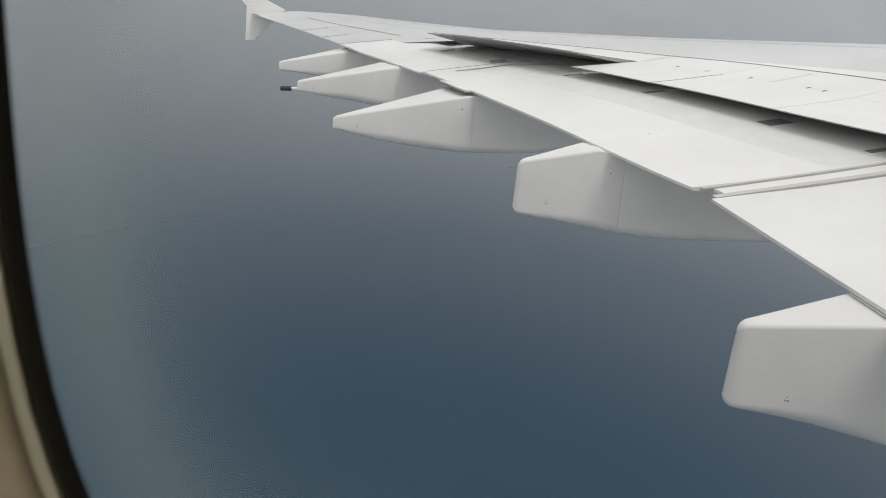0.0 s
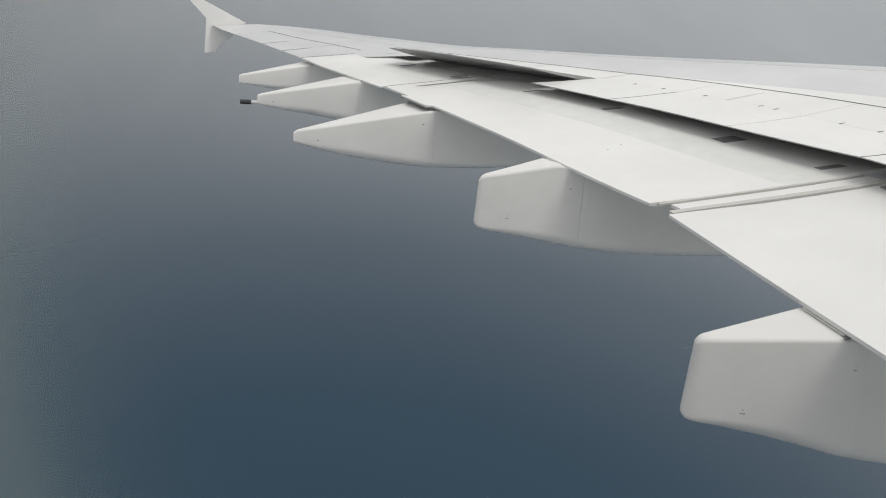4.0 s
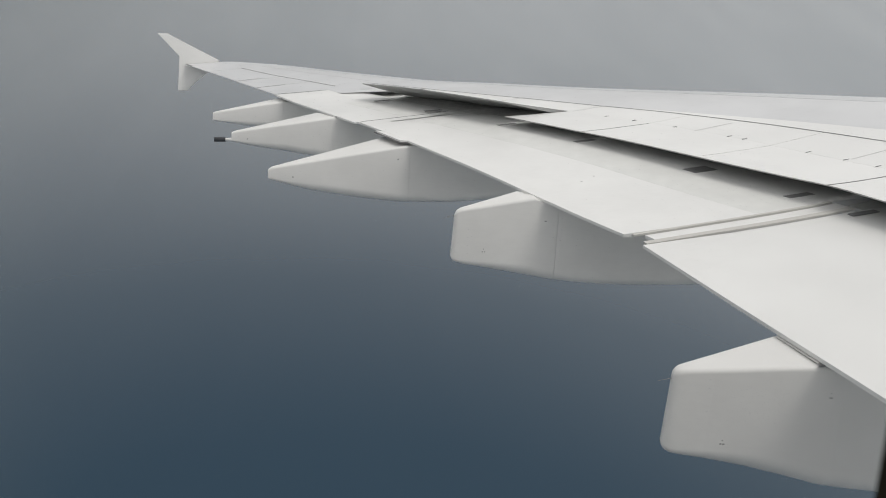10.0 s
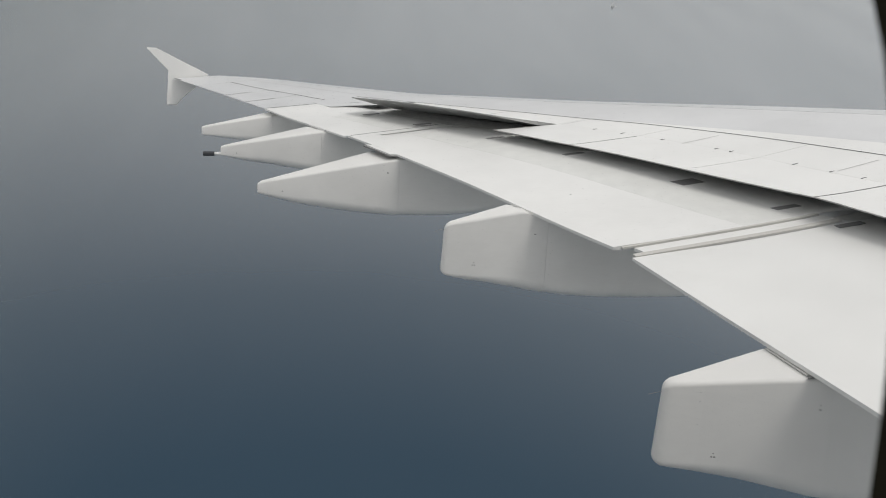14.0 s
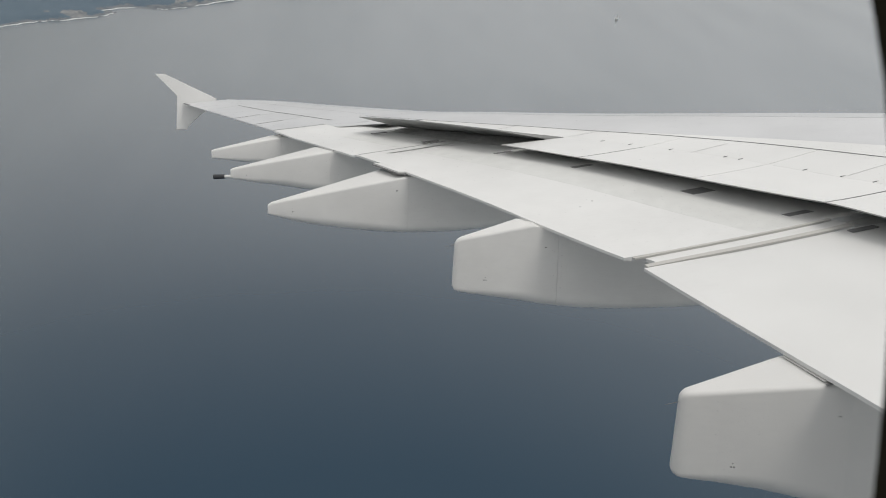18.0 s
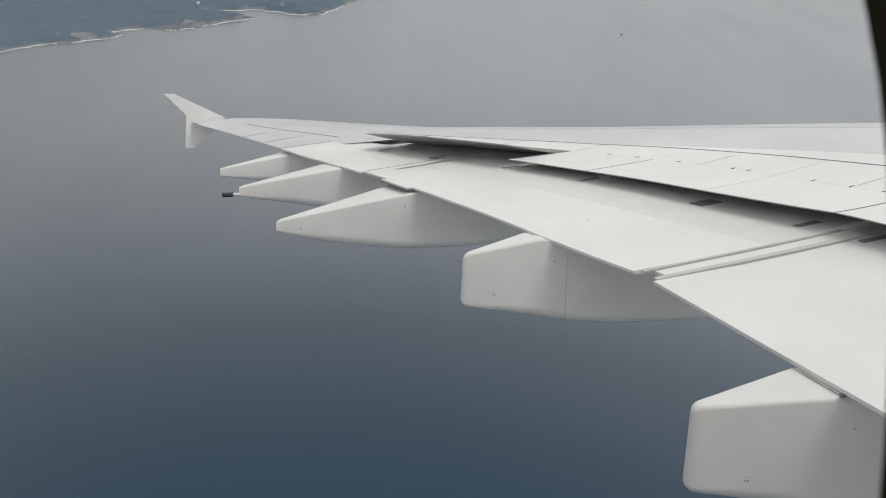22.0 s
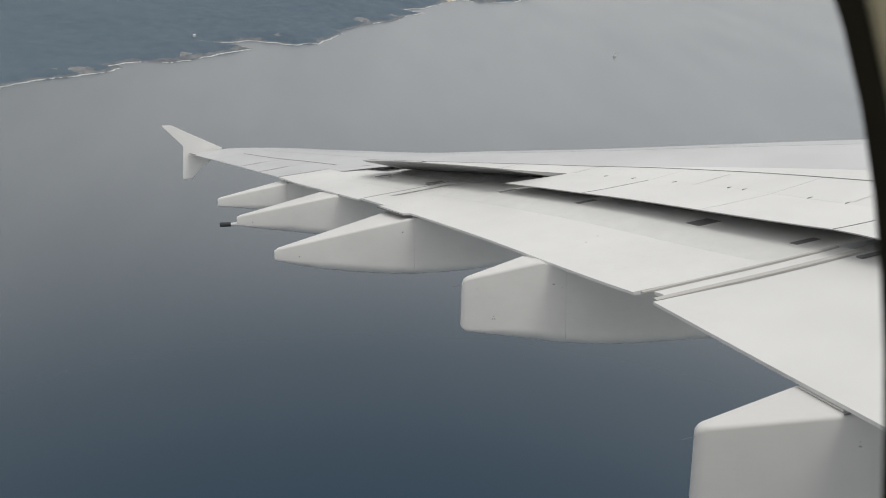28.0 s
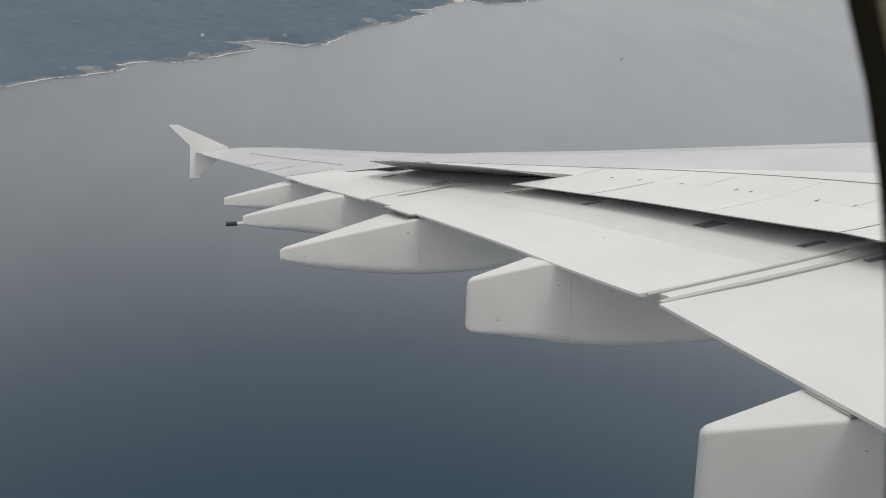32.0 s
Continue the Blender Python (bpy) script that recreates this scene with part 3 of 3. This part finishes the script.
# ---- sea ----
def sea_material():
    """Dark water body under a rough gloss that grows towards grazing sight."""
    m, t, b = material("sea_water")
    t.nodes.remove(b)
    co = t.nodes.new("ShaderNodeTexCoord")
    n1 = node(t, "ShaderNodeTexNoise", Scale=0.012, Detail=9.0, Roughness=0.68)
    n2 = node(t, "ShaderNodeTexNoise", Scale=0.0016, Detail=3.0, Roughness=0.5)
    for n in (n1, n2):
        t.links.new(co.outputs["Object"], n.inputs["Vector"])
    bump = node(t, "ShaderNodeBump", Strength=0.22, Distance=3.0)
    t.links.new(n1.outputs["Fac"], bump.inputs["Height"])
    body = ramp(t, n2.outputs["Fac"], [(0.3, (0.020, 0.046, 0.075)), (0.7, (0.025, 0.052, 0.081))])
    diff = t.nodes.new("ShaderNodeBsdfDiffuse")
    t.links.new(body.outputs[0], diff.inputs["Color"])
    gloss = t.nodes.new("ShaderNodeBsdfGlossy")
    gloss.inputs["Color"].default_value = (0.985, 0.986, 0.968, 1)
    gloss.inputs["Roughness"].default_value = 0.25
    t.links.new(bump.outputs[0], gloss.inputs["Normal"])
    lw = node(t, "ShaderNodeLayerWeight", Blend=0.5)
    pw = ramp(t, lw.outputs["Facing"], [(p, (v, v, v)) for p, v in ((0.0, 0.0), (0.25, 0.012), (0.4, 0.10), (0.5, 0.23), (0.6, 0.385), (0.68, 0.455), (0.84, 0.545), (1.0, 0.61))])
    pw.color_ramp.interpolation = 'B_SPLINE'
    wind = t.nodes.new("ShaderNodeMapping")
    wind.inputs["Scale"].default_value = (0.0035, 0.0011, 1)
    wind.inputs["Rotation"].default_value = (0, 0, 0.5)
    t.links.new(co.outputs["Object"], wind.inputs[0])
    n3 = node(t, "ShaderNodeTexNoise", Scale=1.0, Detail=5.0, Roughness=0.6)
    t.links.new(wind.outputs[0], n3.inputs["Vector"])
    streak = t.nodes.new("ShaderNodeMapRange")
    for k, v in zip(("From Min", "From Max", "To Min", "To Max"), (0.3, 0.7, 0.955, 1.045)):
        streak.inputs[k].default_value = v
    t.links.new(n3.outputs["Fac"], streak.inputs[0])
    wave = t.nodes.new("ShaderNodeMath")
    wave.operation = 'MULTIPLY'
    t.links.new(pw.outputs[0], wave.inputs[0])
    t.links.new(streak.outputs[0], wave.inputs[1])
    mix = t.nodes.new("ShaderNodeMixShader")
    t.links.new(wave.outputs[0], mix.inputs[0])
    t.links.new(diff.outputs[0], mix.inputs[1])
    t.links.new(gloss.outputs[0], mix.inputs[2])
    t.links.new(mix.outputs[0], t.nodes["Material Output"].inputs[0])
    return m


SEA = sea_material()
sea = new("water", mesh_of("water", [(90000, -3000, SEA_Z), (0, 90000, SEA_Z), (-90000, -3000, SEA_Z), (0, -90000, SEA_Z)], [(0, 1, 2, 3)]))
sea.data.materials.append(SEA)
tagged(sea, "dark blue-grey open sea under an overcast sky", "sea", kind="structure")


# ---- coast ----
COAST = [(-2699, 1563), (-1803, 1922), (-1350, 2052), (-1025, 2174), (-947, 2205), (-860, 2281), (-721, 2353), (-668, 2409), (-730, 2422), (-640, 2475), (-551, 2462), (-479, 2502), (-394, 2598),
         (-298, 2669), (-449, 2726), (-256, 2748), (-176, 2715), (-87, 2732), (-48, 2814), (-7, 2939), (71, 3022), (236, 3160), (342, 3293), (261, 3341), (439, 3493), (534, 3622), (629, 3542), (797, 3574),
         (934, 3701), (997, 3845), (1225, 4142), (1588, 4577), (1964, 4973), (1721, 5112), (1570, 5032), (973, 4760), (605, 4539), (-179, 4261), (-1000, 4275), (-2852, 4121)]
BEACH = ((532, 3624), 75, 52)
rng = np.random.default_rng(4)


def ragged(points, rounds, rough):
    """Breaks an outline into finer, uneven pieces."""
    for _ in range(rounds):
        out = []
        for (ax, ay), (bx, by) in zip(points, points[1:]):
            k = rng.uniform(-rough, rough)
            out += [(ax, ay), ((ax + bx) / 2 - (by - ay) * k, (ay + by) / 2 + (bx - ax) * k)]
        points = out + [points[-1]]
    return points


SHORE = np.array(ragged(COAST, 4, 0.13))


def shore_distance(px, py):
    """Metres from the shore, positive inland."""
    best = np.full(px.shape, 1e9)
    inside = np.zeros(px.shape, bool)
    ring = np.vstack([SHORE, SHORE[:1]])
    for (ax, ay), (bx, by) in zip(ring, ring[1:]):
        dx, dy = bx - ax, by - ay
        u = np.clip(((px - ax) * dx + (py - ay) * dy) / (dx * dx + dy * dy + 1e-9), 0, 1)
        best = np.minimum(best, (px - ax - u * dx) ** 2 + (py - ay - u * dy) ** 2)
        if ay != by:
            inside ^= ((ay > py) != (by > py)) & (px < ax + (py - ay) * dx / (by - ay))
    return np.sqrt(best) * np.where(inside, 1, -1)


def value_noise(px, py, size, seed):
    r = np.random.default_rng(seed)
    grid = r.random((512, 512))
    gx, gy = px / size + 200, py / size + 200
    ix, iy = np.floor(gx).astype(int), np.floor(gy).astype(int)
    fx, fy = gx - ix, gy - iy
    fx, fy = fx * fx * (3 - 2 * fx), fy * fy * (3 - 2 * fy)
    a, b, c, d = grid[ix % 512, iy % 512], grid[(ix + 1) % 512, iy % 512], grid[ix % 512, (iy + 1) % 512], grid[(ix + 1) % 512, (iy + 1) % 512]
    return (a * (1 - fx) + b * fx) * (1 - fy) + (c * (1 - fx) + d * fx) * fy


def rough_ground(name, low, high, rough=0.9, size=0.02):
    m, t, b = material(name)
    co = t.nodes.new("ShaderNodeTexCoord")
    n = node(t, "ShaderNodeTexNoise", Scale=size, Detail=10.0, Roughness=0.7)
    t.links.new(co.outputs["Object"], n.inputs["Vector"])
    r = ramp(t, n.outputs["Fac"], [(0.35, low), (0.68, high)])
    t.links.new(r.outputs[0], b.inputs["Base Color"])
    b.inputs["Roughness"].default_value = rough
    b.inputs["Specular IOR Level"].default_value = 0.2
    return m


# the bush's blue-grey has the haze of distance mixed into its colour
HAZY_BUSH = rough_ground("hazy_coastal_bush", (0.100, 0.140, 0.180), (0.128, 0.170, 0.210))
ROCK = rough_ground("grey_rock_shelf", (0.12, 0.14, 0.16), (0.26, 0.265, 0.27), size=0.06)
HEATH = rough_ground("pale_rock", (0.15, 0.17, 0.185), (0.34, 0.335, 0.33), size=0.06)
SAND = rough_ground("beach_sand", (0.60, 0.50, 0.38), (0.70, 0.60, 0.47), size=0.05)
FOAM = rough_ground("surf_foam", (0.52, 0.54, 0.55), (0.76, 0.77, 0.77), size=0.1)


def headland():
    step = 8.0
    xs, ys = np.arange(-2400, 1700, step), np.arange(1660, 4500, step)
    gx, gy = np.meshgrid(xs, ys, indexing="ij")
    gx = gx + (value_noise(gx, gy, 7, 1) - 0.5) * 6
    gy = gy + (value_noise(gx, gy, 7, 2) - 0.5) * 6
    d = shore_distance(gx, gy)
    soft = lambda v: np.clip(v, 0, 1) ** 2 * (3 - 2 * np.clip(v, 0, 1))
    cliff = 0.35 + 0.65 * value_noise(gx, gy, 130, 3)
    h = -3 + 5 * soft((d + 8) / 16) + 13 * cliff * soft((d - 8) / 22) + 42 * soft(d / 420) * (0.4 + value_noise(gx, gy, 420, 4))
    h += soft((d - 25) / 40) * (3.0 * value_noise(gx, gy, 22, 5) + 7 * value_noise(gx, gy, 90, 6))
    (bx, by), br, _ = BEACH
    sandy = np.hypot((gx - bx) / br, (gy - by - 0.25 * (gx - bx)) / 62) + 0.9 * (value_noise(gx, gy, 24, 15) - 0.4)
    h = np.where(sandy < 1.5, np.minimum(h, 1.5 + 3 * np.maximum(sandy, 0)), h)
    n, m = gx.shape
    verts = np.stack([gx, gy, h + SEA_Z], -1).reshape(-1, 3)
    q = lambda a: (a[:-1, :-1] + a[1:, :-1] + a[:-1, 1:] + a[1:, 1:]) / 4
    dm, cx, cy, sm = q(d), q(gx), q(gy), q(sandy)
    keep = dm > -9
    spot = value_noise(cx, cy, 26, 7)
    edge = 9 + 30 * value_noise(cx, cy, 170, 8) * value_noise(cx, cy, 45, 9)
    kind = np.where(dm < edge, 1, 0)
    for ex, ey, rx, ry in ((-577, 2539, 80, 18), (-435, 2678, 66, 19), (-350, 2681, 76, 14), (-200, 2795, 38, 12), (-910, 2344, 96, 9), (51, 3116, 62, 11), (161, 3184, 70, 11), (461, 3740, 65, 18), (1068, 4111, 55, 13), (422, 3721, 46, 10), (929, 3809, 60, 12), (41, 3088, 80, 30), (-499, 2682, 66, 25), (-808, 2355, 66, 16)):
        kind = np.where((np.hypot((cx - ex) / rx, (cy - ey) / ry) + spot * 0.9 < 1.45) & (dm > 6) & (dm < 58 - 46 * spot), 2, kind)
    kind = np.where((sm + spot * 0.35 < 1.0) & (dm > -6), 3, kind)
    idx = np.arange(n * m).reshape(n, m)
    faces = np.stack([idx[:-1, :-1], idx[1:, :-1], idx[1:, 1:], idx[:-1, 1:]], -1)[keep]
    used, flat = np.unique(faces, return_inverse=True)
    me = bpy.data.meshes.new("ground_headland")
    me.from_pydata(verts[used].tolist(), [], flat.reshape(-1, 4).tolist())
    for mat in (HAZY_BUSH, ROCK, HEATH, SAND):
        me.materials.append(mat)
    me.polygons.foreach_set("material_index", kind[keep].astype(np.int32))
    me.shade_smooth()
    me.update()
    return tagged(new("ground_headland", me), "bush-covered rocky headland with a small sandy beach", "coast", kind="structure")


headland()


def surf():
    """Broken white water along the rocks."""
    verts, faces = [], []
    pts = np.array(ragged([tuple(p) for p in SHORE], 1, 0.1))[:990]
    for i in range(1, len(pts) - 1):
        t = pts[i + 1] - pts[i - 1]
        nrm = np.array((t[1], -t[0])) / (np.linalg.norm(t) + 1e-6)
        power = value_noise(pts[i][0:1], pts[i][1:2], 60, 12)[0] * 0.75 + value_noise(pts[i][0:1], pts[i][1:2], 11, 13)[0] * 0.5
        out = 11 * max(0.0, power - 0.44)
        a = pts[i] + nrm * (1.4 + 0.8 * out)
        b = pts[i] - nrm * 1.2
        verts += [(a[0], a[1], SEA_Z + 0.5), (b[0], b[1], SEA_Z + 1.2)]
        k = len(verts)
        if i > 1 and out > 0.3:
            faces.append((k - 4, k - 3, k - 1, k - 2))
    me = mesh_of("surf", verts, faces)
    me.materials.append(FOAM)
    return tagged(new("surf", me), "broken white surf along the rocky shore", "surf", kind="stuff")


surf()


def house(x, y, z, turn):
    h = thing("coast_house", "small white house with a pale roof among bush", "house", pose(x, y, z, 0, 0, turn))
    part("wall", box_mesh("wall", -4.5, 4.5, -3, 3, -4, 3), WHITE, h)
    part("roof", mesh_of("roof", [(-5, -3.5, 3), (5, -3.5, 3), (5, 3.5, 3), (-5, 3.5, 3), (-5, 0, 5), (5, 0, 5)], [(0, 1, 5, 4), (2, 3, 4, 5), (0, 4, 3), (1, 2, 5), (0, 3, 2, 1)]), WHITE, h)


def boat(x, y, turn):
    b = thing("sailing_boat", "small white sailing boat with a short wake at sea", "boat", pose(x, y, SEA_Z, 0, 0, turn))
    part("hull", mesh_of("hull", [(-6, -2, 1.4), (-6, 2, 1.4), (2, 2, 1.4), (8, 0, 1.8), (2, -2, 1.4), (-6, -1.4, -0.4), (-6, 1.4, -0.4), (2, 1.2, -0.4), (6.5, 0, -0.2), (2, -1.2, -0.4)],
         [(4, 3, 2, 1, 0), (0, 1, 6, 5), (1, 2, 7, 6), (2, 3, 8, 7), (3, 4, 9, 8), (4, 0, 5, 9), (5, 6, 7, 8, 9)]), WHITE, b)
    rod("mast", (1, 0, 1.3), (1, 0, 17), 0.12, 0.08, METAL, b)
    part("mainsail", mesh_of("mainsail", [(0.8, 0, 2.6), (-5.6, 1.2, 2.6), (0.8, 0, 16.4), (0.8, 0.06, 2.6), (-5.6, 1.26, 2.6), (0.8, 0.06, 16.4)], [(0, 1, 2), (5, 4, 3), (0, 3, 4, 1), (1, 4, 5, 2), (2, 5, 3, 0)]), WHITE, b)
    part("jib", mesh_of("jib", [(7.4, 0, 1.8), (1.4, 0.8, 2.2), (1.2, 0, 14.5), (7.4, 0.06, 1.8), (1.4, 0.86, 2.2), (1.2, 0.06, 14.5)], [(0, 1, 2), (5, 4, 3), (0, 3, 4, 1), (1, 4, 5, 2), (2, 5, 3, 0)]), WHITE, b)
    part("wake", mesh_of("wake", [(-6, -0.8, 0.3), (-6, 0.8, 0.3), (-17, 1.8, 0.25), (-19, -1.6, 0.25)], [(0, 1, 2, 3)]), FOAM, b, "white wake")


house(-515, 2732, SEA_Z + 24, 20)
boat(971, 2622, 200)

# ---- cabin wall with its window ----
WX, WZ, WA, WB, WN = -0.0196, -0.0730, 0.1399, 0.2208, 2.715


def oval(grow, y, n=72):
    out = []
    for i in range(n):
        a = 2 * math.pi * i / n
        ca, sa = math.cos(a), math.sin(a)
        r = (abs(ca) ** WN + abs(sa) ** WN) ** (-1 / WN)
        out.append(Vector((WX + (WA + grow) * r * ca, y, WZ + (WB + grow) * r * sa)))
    return out


def ring_mesh(name, loops, close=True):
    """Skins a list of closed loops one after another; close: joins the last to the first."""
    n = len(loops[0])
    verts = [v for l in loops for v in l]
    faces = []
    for k in range(len(loops) if close else len(loops) - 1):
        a, b = k * n, (k + 1) % len(loops) * n
        faces += [(a + i, a + (i + 1) % n, b + (i + 1) % n, b + i) for i in range(n)]
    me = mesh_of(name, verts, faces)
    bm = bmesh.new()
    bm.from_mesh(me)
    bmesh.ops.recalc_face_normals(bm, faces=bm.faces)
    bm.to_mesh(me)
    bm.free()
    for p in me.polygons:
        p.use_smooth = True
    me.set_sharp_from_angle(angle=radians(40))
    return me


def box_loop(hx, hz0, hz1, y, n=72):
    out = []
    for i in range(n):
        a = 2 * math.pi * i / n
        ca, sa = math.cos(a), math.sin(a)
        m = max(abs(ca), abs(sa))
        out.append(Vector((WX + hx * ca / m, y, WZ + (hz1 if sa > 0 else hz0) * sa / m)))
    return out


wall = thing("wall_cabin", "beige cabin side wall panel round an aircraft window", "cabin wall", kind="structure")
part("liner", ring_mesh("liner", [box_loop(1.3, 1.1, 1.0, 0.118), oval(0.075, 0.118), oval(0.05, 0.122), oval(0.030, 0.136), oval(0.0140, 0.1525), oval(0.0119, 0.156), oval(0.0119, 0.164), oval(0.042, 0.188), box_loop(1.3, 1.1, 1.0, 0.188)]), LINER, wall)
part("trim_ring", ring_mesh("trim_ring", [oval(0.0106, 0.1560), oval(0.0096, 0.1548), oval(0.0063, 0.1552), oval(0.0058, 0.158), oval(0.0058, 0.163), oval(0.0106, 0.163)]), TRIM, wall, "grey window trim ring")
part("window_seal", ring_mesh("window_seal", [oval(0.0053, 0.1565), oval(0.0035, 0.1555), oval(0.0010, 0.1568), oval(0.0, 0.1585), oval(0.004, 0.163), oval(0.03, 0.187), oval(0.034, 0.187), oval(0.0056, 0.165)]), BLACK, wall, "black rubber window seal")

# the pane: clear, its aft rim's reflected glare put in as a pale film
def pane_material():
    m, t, b = material("acrylic_pane")
    t.nodes.remove(b)
    co = t.nodes.new("ShaderNodeTexCoord")
    sep = t.nodes.new("ShaderNodeSeparateXYZ")
    t.links.new(co.outputs["Object"], sep.inputs[0])

    def calc(op, a, b=0.0):
        n = t.nodes.new("ShaderNodeMath")
        n.operation = op
        for slot, v in zip(n.inputs, (a, b)):
            if isinstance(v, (int, float)):
                slot.default_value = v
            else:
                t.links.new(v, slot)
        return n.outputs[0]

    # how far out towards the rounded rim: 0 in the middle, 1 at the rim
    across_pane = calc('POWER', calc('ABSOLUTE', calc('DIVIDE', calc('SUBTRACT', sep.outputs[0], WX), WA + 0.03)), WN)
    up_pane = calc('POWER', calc('ABSOLUTE', calc('DIVIDE', calc('SUBTRACT', sep.outputs[2], WZ), WB + 0.03)), WN)
    out = calc('POWER', calc('ADD', across_pane, up_pane), 1 / WN)
    film = t.nodes.new("ShaderNodeValToRGB")
    stops = film.color_ramp.elements
    film.color_ramp.interpolation = 'B_SPLINE'
    for _ in range(5):
        stops.new(0.5)
    for el, (p, v) in zip(stops, ((0.0, 0.0), (0.45, 0.0), (0.60, 0.04), (0.71, 0.16), (0.80, 0.42), (0.89, 0.27), (1.0, 0.10))):
        el.position, el.color = p, (v, v, v, 1)
    t.links.new(out, film.inputs[0])
    aft = t.nodes.new("ShaderNodeMapRange")
    for k, v in zip(("From Min", "From Max", "To Min", "To Max"), (WX - 0.04, WX + 0.04, 1.0, 0.04)):
        aft.inputs[k].default_value = v
    t.links.new(sep.outputs[0], aft.inputs[0])
    haze = node(t, "ShaderNodeTexNoise", Scale=9.0, Detail=1.0)
    t.links.new(co.outputs["Object"], haze.inputs["Vector"])
    vary = t.nodes.new("ShaderNodeMapRange")
    for k, v in zip(("From Min", "From Max", "To Min", "To Max"), (0.3, 0.7, 0.85, 1.1)):
        vary.inputs[k].default_value = v
    t.links.new(haze.outputs["Fac"], vary.inputs[0])
    mul = t.nodes.new("ShaderNodeMath")
    mul.operation = 'MULTIPLY'
    t.links.new(calc('MULTIPLY', film.outputs[0], aft.outputs[0]), mul.inputs[0])
    t.links.new(vary.outputs[0], mul.inputs[1])
    base = t.nodes.new("ShaderNodeMath")
    base.operation = 'ADD'
    base.inputs[1].default_value = 0.0
    t.links.new(mul.outputs[0], base.inputs[0])
    clear = t.nodes.new("ShaderNodeBsdfTransparent")
    rim_glare = t.nodes.new("ShaderNodeBsdfTranslucent")
    rim_glare.inputs[0].default_value = (0.47, 0.545, 0.50, 1)
    mix = t.nodes.new("ShaderNodeMixShader")
    t.links.new(base.outputs[0], mix.inputs[0])
    t.links.new(clear.outputs[0], mix.inputs[1])
    t.links.new(rim_glare.outputs[0], mix.inputs[2])
    t.links.new(mix.outputs[0], t.nodes["Material Output"].inputs[0])
    return m


def pane_mesh(y, grow):
    """A flat sheet whose square corners sit hidden in the wall."""
    hx, hz = WA + grow, WB + grow
    return mesh_of("pane", [(WX - hx, y, WZ - hz), (WX + hx, y, WZ - hz), (WX + hx, y, WZ + hz), (WX - hx, y, WZ + hz)], [(0, 1, 2), (0, 2, 3)])


window = thing("window_1", "clear rounded aircraft window pane, pale glare film along one rim", "window", kind="structure")
glass = part("pane", pane_mesh(0.1875, 0.029), pane_material(), window)
glass.visible_shadow = False

skin = thing("wall_fuselage", "unseen fuselage skin beside the wing, kept dark to cut bounced light", "fuselage", kind="structure")
HULL_R, HULL_H, HULL_L, PLATE = 3.55, 4.2, 16.0, 0.45
part("window_belt", ring_mesh("window_belt", [box_loop(HULL_L, PLATE, PLATE, 0.212), oval(0.085, 0.212), oval(0.075, 0.2), box_loop(HULL_L, PLATE, PLATE, 0.2)]), DARK_HULL, skin)


def hull():
    """The barrel of the fuselage above, below and behind the window belt, closed at both ends."""
    start = math.asin(PLATE / HULL_H)
    n = 72
    arc = []
    for thick in (0.0, 0.08):
        for i in range(n + 1):
            a = start + (2 * math.pi - 2 * start) * i / n
            arc.append((0.212 - HULL_R * math.cos(start) + (HULL_R - thick) * math.cos(a), WZ + (HULL_H - thick) * math.sin(a)))
    m = len(arc)
    verts = [Vector((WX + side * HULL_L, y, z)) for side in (-1, 1) for y, z in arc]
    faces = []
    for i in range(n):
        faces.append((i, i + 1, m + i + 1, m + i))
        k = n + 1 + i
        faces.append((k, m + k, m + k + 1, k + 1))
    faces += [tuple(range(n + 1)), tuple(range(m, m + n + 1))[::-1]]
    me = mesh_of("barrel", verts, faces)
    for p in me.polygons:
        p.use_smooth = True
    me.set_sharp_from_angle(angle=radians(30))
    return me


part("barrel", hull(), DARK_HULL, skin)


# the rest of the cabin, closed behind the camera
for name, dims, what in (("floor", (-1.35, 1.35, -2.6, 0.118, -1.25, -1.17), "grey-beige cabin floor"), ("ceiling", (-1.35, 1.35, -2.6, 0.118, 0.93, 1.0), "beige cabin ceiling"),
                         ("wall_inner", (-1.35, 1.35, -2.7, -2.602, -1.25, 1.0), "beige cabin partition"), ("wall_front", (1.29, 1.36, -2.6, 0.117, -1.169, 0.929), "beige cabin bulkhead"),
                         ("wall_back", (-1.39, -1.32, -2.6, 0.117, -1.169, 0.929), "beige cabin bulkhead")):
    ob = thing(name, what, name.split("_")[0], kind="structure")
    part(name + "_panel", box_mesh(name, *dims), LINER, ob)
# added strip, never in view, overhead and aft to brighten the liner
lamp = thing("added_liner_light", "unseen warm light strip added to brighten the window liner", "light")
part("diffuser", box_mesh("diffuser", -1.2, -0.3, -1.1, -1.0, 0.905, 0.926), GLOW, lamp)
part("frame", box_mesh("frame", -1.22, -0.28, -1.12, -0.98, 0.918, 0.9295), TRIM, lamp)
